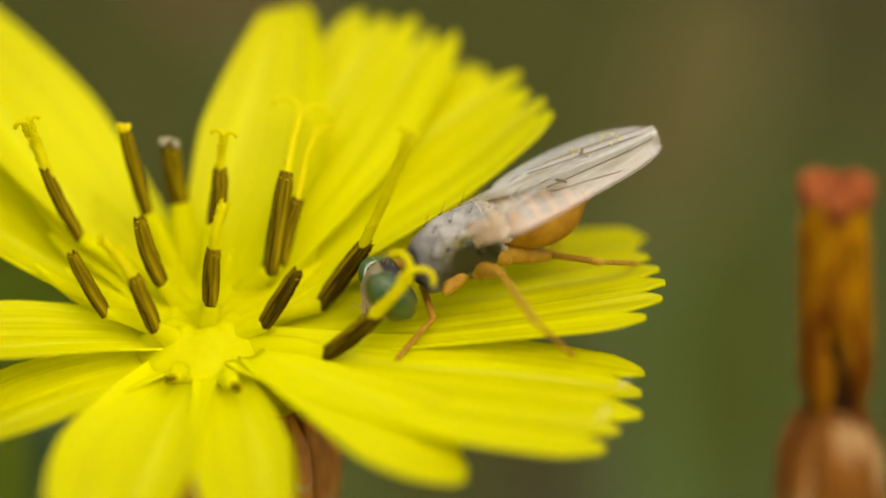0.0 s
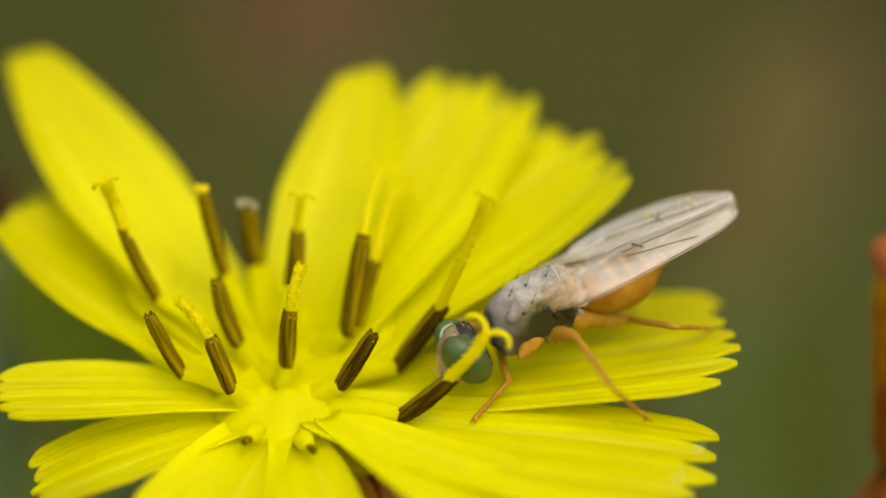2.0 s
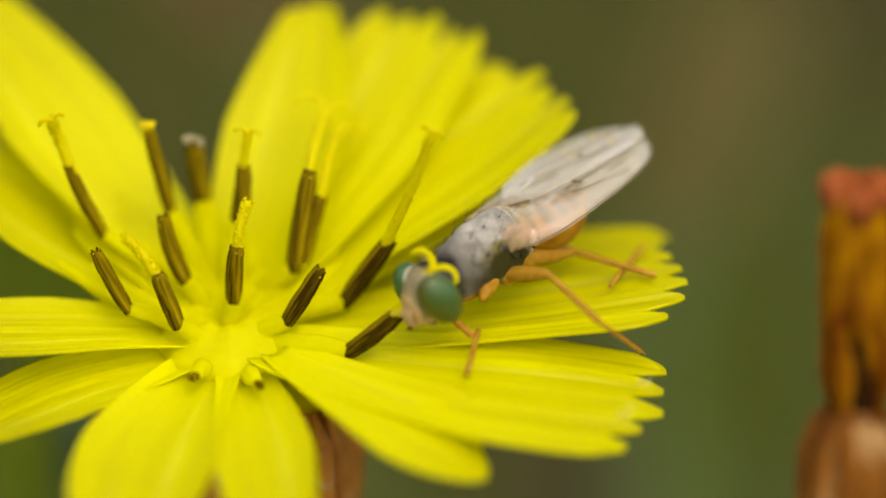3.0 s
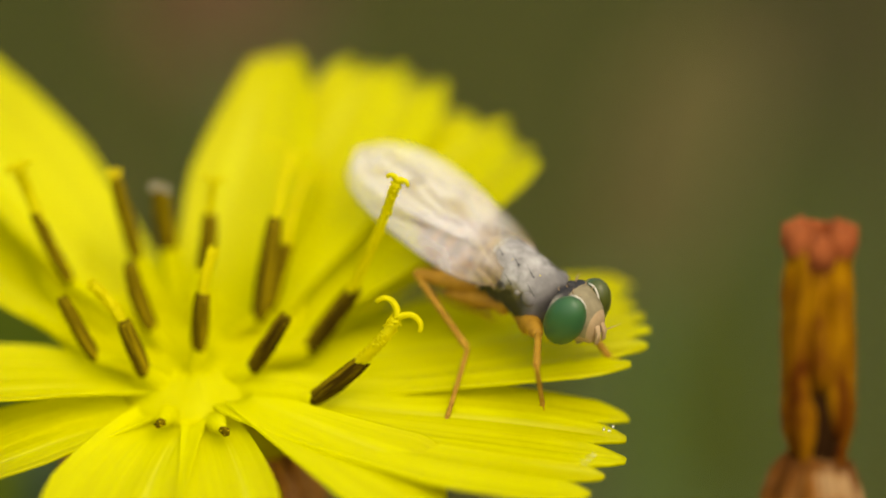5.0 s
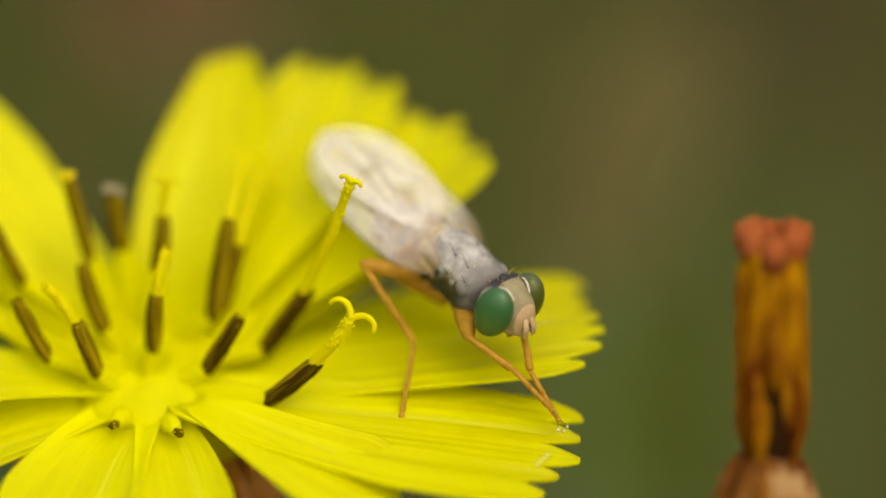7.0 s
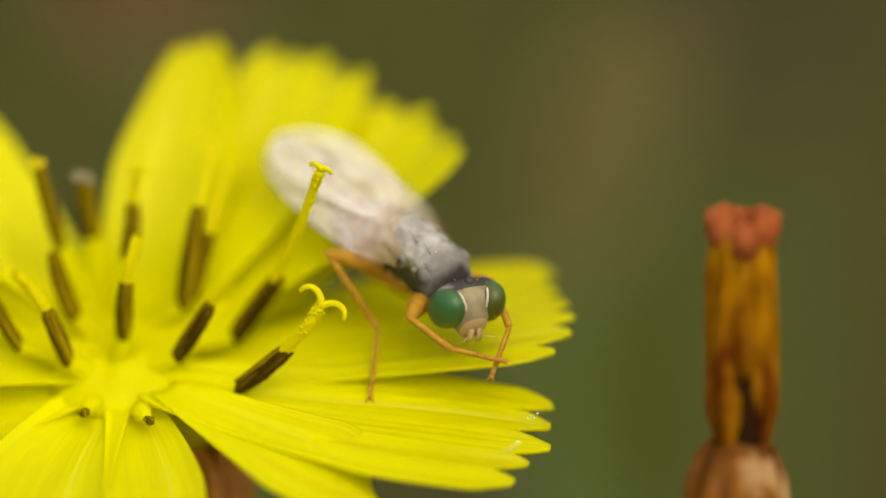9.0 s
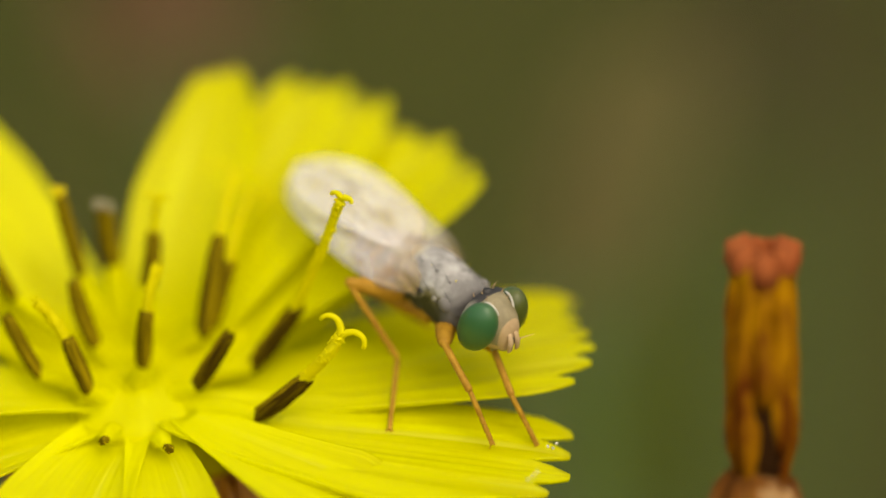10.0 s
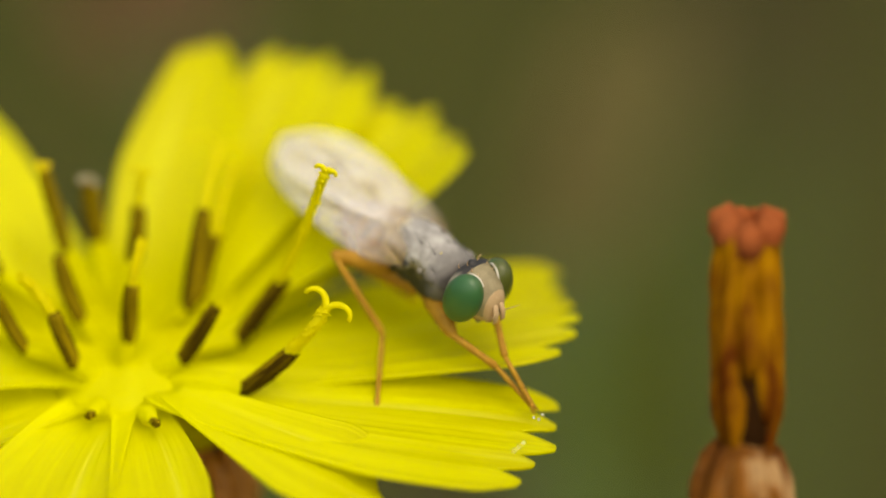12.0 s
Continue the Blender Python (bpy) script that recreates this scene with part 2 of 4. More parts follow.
VEIN = material("vein_brown", (0.07, 0.045, 0.022), (0.20, 0.135, 0.07), 3, 0.5)
# The near-white base colour stands in for sky glare on a clear membrane.
WING = material("wing_membrane", (0.80, 0.71, 0.58), (1.0, 0.97, 0.92), 1.3, 0.26, 0.03, (0.5, 1.4, 1), through_light=0.2, clear=0.71, metal=0.05, spots=((0.48, 0.37, 0.23), 1.1, 0.58), spec=0.9, contrast=(0.34, 0.56))


def zone(m, x0, x1, tint, grain=1900.0, soft=0.26, axis_index=0):
    """Lets a tint spread over the part of a thing that lies towards x1 along an axis (in its own millimetres), with a ragged edge from x0 on."""
    n, ln = m.node_tree.nodes, m.node_tree.links
    bsdf = n["Principled BSDF"]
    clean = bsdf.inputs["Base Color"].links[0].from_socket
    co = n.new("ShaderNodeTexCoord")
    axis = n.new("ShaderNodeSeparateXYZ")
    ln.new(co.outputs["Object"], axis.inputs[0])
    patch = n.new("ShaderNodeTexNoise")
    patch.inputs["Scale"].default_value, patch.inputs["Detail"].default_value = grain, 3
    ln.new(co.outputs["Object"], patch.inputs["Vector"])
    along = n.new("ShaderNodeMapRange")
    along.inputs[1].default_value, along.inputs[2].default_value = x0 * MM, x1 * MM
    along.inputs[3].default_value, along.inputs[4].default_value = -0.5, 0.36
    ln.new(axis.outputs[axis_index], along.inputs[0])
    add = n.new("ShaderNodeMath")
    ln.new(along.outputs[0], add.inputs[0])
    ln.new(patch.outputs[0], add.inputs[1])
    ramp = n.new("ShaderNodeValToRGB")
    e = ramp.color_ramp.elements
    e[0].position, e[1].position = 0.34, 0.34 + soft
    ln.new(add.outputs[0], ramp.inputs[0])
    mix = n.new("ShaderNodeMixRGB")
    mix.inputs[2].default_value = (*tint, 1)
    ln.new(ramp.outputs[0], mix.inputs[0])
    ln.new(clean, mix.inputs[1])
    ln.new(mix.outputs[0], bsdf.inputs["Base Color"])


zone(WING, -1.8, -0.1, (0.50, 0.36, 0.18), soft=0.5)
film = WING.node_tree.nodes["Principled BSDF"]
film.inputs["Thin Film Thickness"].default_value = 420.0
film.inputs["Thin Film IOR"].default_value = 1.6
zone(THORAX, 0.48, 0.08, (0.15, 0.125, 0.045), 2600.0, 0.3, 2)
zone(THORAX, 0.39, -0.18, (0.035, 0.032, 0.006), 3000.0, 0.16, 2)
zone(THORAX, -0.05, -0.75, (0.10, 0.12, 0.03), 2100.0, 0.2, 2)
zone(THORAX, -0.34, -0.85, (0.44, 0.35, 0.21))
zone(THORAX, 0.0, 0.75, (0.15, 0.137, 0.125), soft=0.5)
zone(THORAX, 0.58, 1.0, (0.035, 0.030, 0.026), soft=0.4)

SOIL = material("soil", (0.033, 0.031, 0.009), (0.066, 0.059, 0.0185), 0.08, 0.9, 1.5, spots=((0.05, 0.07, 0.010), 0.03, 0.5), spec=0.1)
BLADE = material("grass_blade", (0.06, 0.075, 0.010), (0.11, 0.13, 0.02), 0.2, 0.7, 0.05, through_light=0.25, spec=0.1)
DRY = material("dry_straw", (0.12, 0.085, 0.02), (0.22, 0.16, 0.045), 0.2, 0.7, 0.05, through_light=0.1, spec=0.1)
RUSSET = material("russet_leaf", (0.22, 0.09, 0.05), (0.34, 0.16, 0.09), 0.3, 0.7, 0.08)
OLIVE = material("olive_leaf", (0.165, 0.141, 0.048), (0.225, 0.192, 0.072), 0.4, 0.7, 0.05, through_light=0.25, spec=0.1)
MAUVE = material("mauve_leaf", (0.10, 0.07, 0.05), (0.17, 0.125, 0.095), 0.4, 0.7, 0.05, spec=0.05)
BROWN = material("brown_leaf", (0.062, 0.048, 0.022), (0.105, 0.082, 0.038), 0.4, 0.7, 0.05, spec=0.1)
MAROON = material("maroon_leaf", (0.06, 0.02, 0.012), (0.13, 0.05, 0.025), 0.8, 0.6, 0.05, spec=0.1)
FRESH = material("fresh_leaf", (0.20, 0.25, 0.015), (0.32, 0.39, 0.045), 0.5, 0.6, 0.05, through_light=0.4, spec=0.1)
LEAF = material("leaf_green", (0.085, 0.10, 0.003), (0.13, 0.155, 0.006), 0.3, 0.6, 0.05, through_light=0.3, spec=0.1)


# ---- mesh helpers (all in millimetres) ----
def part(name, bm, mat, parent, label="", at=None, smooth=True):
    """Links a bmesh, in millimetres, as one mesh object under a thing or part. at: its place in the parent's space, in millimetres."""
    bm.normal_update()
    for f in bm.faces:
        f.smooth = smooth
    k = MM * SIZE[0]
    bmesh.ops.scale(bm, vec=(k, k, k), verts=bm.verts)
    me = bpy.data.meshes.new(name)
    bm.to_mesh(me)
    bm.free()
    for m in (mat if isinstance(mat, (list, tuple)) else (mat,)):
        me.materials.append(m)
    ob = new(name, me)
    ob.parent = parent
    if at is not None:
        ob.location = Vector(at) * k
    return tagged(ob, label)


def thing(name, at, label, category, group=""):
    ob = new(name)
    ob.empty_display_size = 0.001
    ob.location = Vector(at) * MM
    return tagged(ob, label, category, group)


def bez(a, m, b, t):
    """The point at t of the curve from a to b that passes m half way."""
    a, m, b = Vector(a), Vector(m), Vector(b)
    c = 2 * m - (a + b) / 2
    return (1 - t) ** 2 * a + 2 * t * (1 - t) * c + t * t * b


def tube(bm, pts, radii, segs=10, lobes=0, depth=0.0, mat=0, cap=True, flat=1.0):
    """A tube through pts; lobes ridges of that depth run along it."""
    pts = [Vector(p) for p in pts]
    uvl = bm.loops.layers.uv.verify()
    n = len(pts)
    tang = [(pts[min(i + 1, n - 1)] - pts[max(i - 1, 0)]).normalized() for i in range(n)]
    ref = Vector((0, 0, 1)) if abs(tang[0].z) < 0.9 else Vector((1, 0, 0))
    side = tang[0].cross(ref).normalized()
    rings = []
    for i in range(n):
        side = (side - tang[i] * side.dot(tang[i])).normalized()
        up = tang[i].cross(side)
        ring = []
        for j in range(segs):
            a = 2 * math.pi * j / segs
            r = radii[i] * (1 + depth * math.cos(lobes * a))
            ring.append(bm.verts.new(pts[i] + side * (r * math.cos(a)) + up * (r * flat * math.sin(a))))
        rings.append(ring)
    for i in range(n - 1):
        for j in range(segs):
            f = bm.faces.new((rings[i][j], rings[i][(j + 1) % segs], rings[i + 1][(j + 1) % segs], rings[i + 1][j]))
            f.material_index = mat
            us = ((j / segs, i / (n - 1)), ((j + 1) / segs, i / (n - 1)), ((j + 1) / segs, (i + 1) / (n - 1)), (j / segs, (i + 1) / (n - 1)))
            for lp, u in zip(f.loops, us):
                lp[uvl].uv = u
    if cap:
        for f in (bm.faces.new(rings[0][::-1]), bm.faces.new(rings[-1])):
            f.material_index = mat
    return rings


def ball(bm, c, r, segs=14, mat=0, turn=None):
    """An ellipsoid with radii r about c."""
    m = Matrix.Translation(c) @ (turn if turn else Matrix.Identity(4)) @ Matrix.Diagonal((*r, 1))
    made = bmesh.ops.create_uvsphere(bm, u_segments=segs, v_segments=max(6, segs * 2 // 3), radius=1, matrix=m)
    for v in made["verts"]:
        for f in v.link_faces:
            f.material_index = mat
    return made["verts"]


def loft(bm, sections, segs=24, steps=5, power=2.0, pick=None):
    """A body along x through sections (x, height of centre, half width, half height). pick(x, angle) gives the material slot."""
    ss = []
    for i in range(len(sections) - 1):
        p0, p1, p2, p3 = (np.array(sections[min(max(i + k, 0), len(sections) - 1)], float) for k in (-1, 0, 1, 2))
        for j in range(steps):
            t = j / steps
            ss.append(0.5 * (2 * p1 + (p2 - p0) * t + (2 * p0 - 5 * p1 + 4 * p2 - p3) * t * t + (3 * p1 - p0 - 3 * p2 + p3) * t ** 3))
    ss.append(np.array(sections[-1], float))
    rings = []
    for x, zc, ry, rz in ss:
        ry, rz = max(ry, 0.004), max(rz, 0.004)
        rings.append([bm.verts.new((x, ry * math.copysign(abs(math.cos(b)) ** (2 / power), math.cos(b)),
                                    zc + rz * math.copysign(abs(math.sin(b)) ** (2 / power), math.sin(b))))
                      for b in (2 * math.pi * k / segs for k in range(segs))])
    for i in range(len(rings) - 1):
        for k in range(segs):
            f = bm.faces.new((rings[i][k], rings[i + 1][k], rings[i + 1][(k + 1) % segs], rings[i][(k + 1) % segs]))
            if pick:
                f.material_index = pick(ss[i][0], math.degrees(2 * math.pi * (k + 0.5) / segs))
    bm.faces.new(rings[0])
    bm.faces.new(rings[-1][::-1])


def rel(p, o):
    return Vector(p) - Vector(o)


# ---- ground and background plants ----
def build_ground():
    bm = bmesh.new()
    edges = [0, 0.05, 0.1, 0.2, 0.3, 0.4, 0.5, 0.6, 0.7, 0.8, 0.95, 1.1, 1.4, 2, 4, 10, 30, 120, 600, 2500]
    xs = [-v for v in edges[:0:-1]] + edges
    grid = [[bm.verts.new((x * 1000, y * 1000, 6 * noise.noise((x * 9, y * 9, 0)) * min(1, 3 / (1 + abs(x) + abs(y))))) for x in xs] for y in xs]
    for i in range(len(xs) - 1):
        for j in range(len(xs) - 1):
            bm.faces.new((grid[i][j], grid[i][j + 1], grid[i + 1][j + 1], grid[i + 1][j]))
    tagged(part("ground", bm, SOIL, None), "dark bare soil with mossy patches under the grass", "ground", kind="structure")


def blade(bm, foot, tip, width, mat=0, sag=0.15):
    """A thin folded leaf blade from foot to tip."""
    foot, tip = Vector(foot), Vector(tip)
    mid = (foot + tip) / 2 + Vector((0, 0, (tip - foot).length * sag))
    along = tip - foot
    side = along.cross(Vector((0, 0, 1)))
    side = side.normalized() if side.length > 1e-6 else Vector((1, 0, 0))
    rows = []
    for i in range(6):
        t = i / 5
        p = bez(foot, mid, tip, t)
        w = width * 0.5 * (0.55 + 0.9 * t) * (1 - t ** 3) + 0.05
        keel = Vector((0, 0, -0.25 * w))
        rows.append([bm.verts.new(p - side * w), bm.verts.new(p + keel), bm.verts.new(p + side * w)])
    for r0, r1 in zip(rows, rows[1:]):
        for k in range(2):
            bm.faces.new((r0[k], r0[k + 1], r1[k + 1], r1[k])).material_index = mat


def build_grass():
    rnd = random.Random(4)
    for name, mat, count, label, tall in (("grass", BLADE, 1500, "dense low olive-green grass blades on the soil", (18, 70)),
                                          ("dry_grass", DRY, 420, "dry straw-coloured grass litter among the blades", (6, 40))):
        bm = bmesh.new()
        for _ in range(count):
            y = rnd.uniform(260, 1500)
            x = rnd.uniform(-1, 1) * (90 + y * 0.35)
            h, a = rnd.uniform(*tall), rnd.uniform(0, 6.283)
            lean = rnd.uniform(0.2, 1.1) * h
            blade(bm, (x, y, -4), (x + lean * math.cos(a), y + lean * math.sin(a), h), rnd.uniform(2, 5))
        ob = part(name, bm, mat, None)
        tagged(ob, label, "grass", kind="stuff")


def plant_leaf(name, foot, tip, width, mat, label, category="leaf", sag=0.1):
    """A lone broad leaf on its own stalk, rooted in the soil at foot."""
    bm = bmesh.new()
    foot, tip = Vector(foot), Vector(tip)
    o = Vector((foot.x, foot.y, 0))
    mid = (foot + tip) / 2 + Vector((0, 0, (tip - foot).length * sag))
    side = (tip - foot).cross(Vector((0, 1, 0.3))).normalized()
    rows = []
    for i in range(13):
        t = i / 12
        p = bez(foot, mid, tip, t) - o
        w = width * 0.5 * (math.sin(math.pi * min(1, t * 0.92 + 0.05)) ** 0.7) + 0.2
        nrm = side.cross(tip - foot).normalized()
        rows.append([bm.verts.new(p + side * (w * k) + nrm * (0.18 * w * (1 - k * k)) * (1 + 0.3 * math.sin(9 * t))) for k in (-1, -0.5, 0, 0.5, 1)])
    for r0, r1 in zip(rows, rows[1:]):
        for k in range(4):
            bm.faces.new((r0[k], r0[k + 1], r1[k + 1], r1[k]))
    bmesh.ops.solidify(bm, geom=bm.faces[:], thickness=0.25)
    stalk = bmesh.new()
    tube(stalk, [foot - o + Vector((0, 0, -foot.z - 4)), (foot - o) * 0.5 + Vector((0, 0, -foot.z * 0.5)), foot - o, rows and foot - o + (tip - foot) * 0.1], [0.9, 0.8, 0.7, 0.5], 8)
    ob = thing(name, o, label, category)
    part("blade", bm, mat, ob)
    part("stalk", stalk, GREEN, ob)
    return ob


# ---- the flower ----
HUB = (-4.15, -1.57, 247.82)
NORMAL = (0, -0.122, 0.993)


def ligule(parent, base, mid, tip, width, roll=0.0, cup=0.15, notch=0.10, seed=0, blunt=0.75, ridge=0.012, claw=0.3, spread=0.55, slant=0.0):
    """One strap-shaped ray: narrow claw, broad blade, five teeth at the end, fine lengthwise ridges, real thickness."""
    rnd = random.Random(seed)
    base, mid, tip = rel(base, HUB), rel(mid, HUB), rel(tip, HUB)
    nu, nv = 60, 44
    taper = 0.6 if blunt > 0.4 else 0.42
    bm = bmesh.new()
    uvl = bm.loops.layers.uv.verify()
    teeth = sorted(rnd.uniform(-0.025, 0.025) + k / 5 for k in range(1, 5))
    teeth = [0.0] + teeth + [1.0]
    reach = [rnd.uniform(0.0, 0.05) for _ in range(5)]
    deep = [rnd.uniform(0.6, 1.4) for _ in range(6)]
    ph = rnd.uniform(0, 6)
    top, low = [], []
    for i in range(nv + 1):
        v = i / nv
        rt, rb = [], []
        for j in range(nu + 1):
            s = j / nu
            k = max(q for q in range(5) if s >= teeth[q] - 1e-9)
            f = (s - teeth[k]) / (teeth[k + 1] - teeth[k])
            bite = notch * (deep[k] * max(0, 1 - f / 0.42) ** 1.6 + deep[k + 1] * max(0, (f - 0.58) / 0.42) ** 1.6)
            if k == 0:
                bite *= 1 if f > 0.5 else 0.7
            end = 1.0 - reach[k] - bite - 0.05 * (2 * s - 1) ** 2 - slant * s
            t = v * end
            p = bez(base, mid, tip, t)
            d = (bez(base, mid, tip, t + 0.01) - bez(base, mid, tip, t - 0.01)).normalized()
            side = d.cross(Vector(NORMAL)).normalized()
            side = Matrix.Rotation(radians(roll), 3, d) @ side
            nrm = side.cross(d).normalized()
            wide = width * (claw + (1 - claw) * min(1, t / spread) ** 0.8) * (1 - (1 - blunt) * max(0, (t - taper) / (1 - taper)) ** 2)
            c = 2 * s - 1
            wave = ridge * (math.cos(math.pi * 2 * 5 * s) + 0.45 * math.cos(math.pi * 2 * 14 * s + 5 * noise.noise((s * 4, t * 1.5, ph)))) * min(1, t * 3) + 0.04 * width * math.sin(4 * t + ph + 1.5 * c) * t
            lift = cup * width * (c * c - 0.3) * (1 - 0.5 * t) + wave
            q = p + side * (0.5 * wide * c) + nrm * lift
            rt.append((bm.verts.new(q + nrm * 0.03), (s, t)))
            rb.append((bm.verts.new(q - nrm * 0.03), (s, t)))
        top.append(rt)
        low.append(rb)

    def quad(a, b, c, d):
        f = bm.faces.new((a[0], b[0], c[0], d[0]))
        for lp, u in zip(f.loops, (a[1], b[1], c[1], d[1])):
            lp[uvl].uv = u

    for i in range(nv):
        for j in range(nu):
            quad(top[i][j], top[i][j + 1], top[i + 1][j + 1], top[i + 1][j])
            quad(low[i][j], low[i + 1][j], low[i + 1][j + 1], low[i][j + 1])
        quad(top[i][0], top[i + 1][0], low[i + 1][0], low[i][0])
        quad(top[i][nu], low[i][nu], low[i + 1][nu], top[i + 1][nu])
    for j in range(nu):
        quad(top[nv][j], top[nv][j + 1], low[nv][j + 1], low[nv][j])
        quad(top[0][j], low[0][j], low[0][j + 1], top[0][j + 1])
    return part("ligule", bm, PETAL, parent)


def floret(parent, foot, low, high, radius=0.13, style=None, fork=0.0, pollen=True, cap=False, seed=0, girth=0.07):
    """One disc floret: a yellow corolla tube, a ribbed dark anther tube from low to high, and a yellow style that may fork."""
    rnd = random.Random(seed)
    foot, low, high = rel(foot, HUB), rel(low, HUB), rel(high, HUB)
    axis = (high - low).normalized()
    bm = bmesh.new()
    bend = foot.lerp(low, 0.55) + (low - foot).length * 0.08 * Vector(NORMAL)
    tube(bm, [bez(foot, bend, low + axis * 0.06, t / 8) for t in range(9)], [max(0.11, radius * 0.98) * (1.75 - 0.75 * (t / 8) ** 0.7) for t in range(9)], 14, 5, 0.06)
    body = part("floret", bm, FLORET, parent)
    bm = bmesh.new()
    sway = Vector((rnd.uniform(-1, 1), rnd.uniform(-1, 1), rnd.uniform(-1, 1))) * 0.05
    mid = (low + high) / 2 + sway
    prof = [0.78, 0.92, 1.0, 1.04, 1.05, 1.02, 1.0, 0.97, 0.92, 0.74]
    rings = tube(bm, [bez(low, mid, high, t / 9) for t in range(10)], [radius * p for p in prof], 30, 5, 0.07)
    for j, v in enumerate(rings[-1]):
        v.co += axis * (0.03 * math.cos(5 * 2 * math.pi * j / 30) + rnd.uniform(0, 0.03))
    for v in bm.verts:
        v.co += 0.018 * noise.noise_vector(v.co * 9 + foot)
    part("anther_tube", bm, ANTHER, body, "dark brown ribbed anther tube")
    bm = bmesh.new()
    for _ in range(12):
        turn = rnd.uniform(0, 6.283)
        round_it = axis.orthogonal().normalized()
        round_it = (round_it * math.cos(turn) + axis.cross(round_it) * math.sin(turn)) * radius * rnd.uniform(0.5, 0.98)
        bmesh.ops.create_icosphere(bm, subdivisions=1, radius=rnd.uniform(0.010, 0.020), matrix=Matrix.Translation(high + round_it - axis * rnd.uniform(-0.03, 0.16)))
    tagged(part("pollen", bm, POLLEN, body, "yellow pollen on the tube's mouth"), kind="stuff")
    if cap:
        bm = bmesh.new()
        for _ in range(7):
            off = Vector((rnd.uniform(-1, 1), rnd.uniform(-1, 1), rnd.uniform(-0.3, 0.3))) * (0.17 if cap == "pale" else 0.08)
            ball(bm, high + axis * 0.03 + off, (0.075, 0.075, 0.06), 8)
        part("stigma", bm, PALE if cap == "pale" else POLLEN, body)
    if style:
        pts = [high - axis * 0.2] + [rel(p, HUB) for p in style]
        line = []
        for i in range(len(pts) - 1):
            p0, p1, p2, p3 = (pts[min(max(i + k, 0), len(pts) - 1)] for k in (-1, 0, 1, 2))
            for j in range(7):
                t = j / 7
                line.append(0.5 * (2 * p1 + (p2 - p0) * t + (2 * p0 - 5 * p1 + 4 * p2 - p3) * t * t + (3 * p1 - p0 - 3 * p2 + p3) * t ** 3))
        line.append(pts[-1])
        bm = bmesh.new()
        tube(bm, line, [girth * (1 - 0.2 * i / len(line)) for i in range(len(line))], 10)
        if fork:
            d = (line[-1] - line[-3]).normalized()
            across = d.cross(Vector((0, -0.806, 0.592))).normalized()
            for sgn in (-1, 1):
                arm, p, a = [line[-1]], line[-1].copy(), radians(24) * sgn
                for i in range(9):
                    p = p + (d * math.cos(a) + across * math.sin(a)) * (0.105 * fork)
                    a += radians(15 + 3 * i) * sgn * 0.72
                    arm.append(p.copy())
                tube(bm, arm, [girth * (0.62 - 0.028 * i) for i in range(10)], 8)
        if pollen:
            for i in range(int(60 + 1400 * max(0, girth - 0.075) / 0.3)):
                p = line[rnd.randrange(3, len(line))]
                off = Vector((rnd.gauss(0, 1), rnd.gauss(0, 1), rnd.gauss(0, 1))).normalized() * girth
                r = rnd.uniform(0.014, 0.034)
                bmesh.ops.create_icosphere(bm, subdivisions=1, radius=r, matrix=Matrix.Translation(p + off))
        part("style", bm, STYLE, body, "thin yellow style dusted with pollen")
    return body


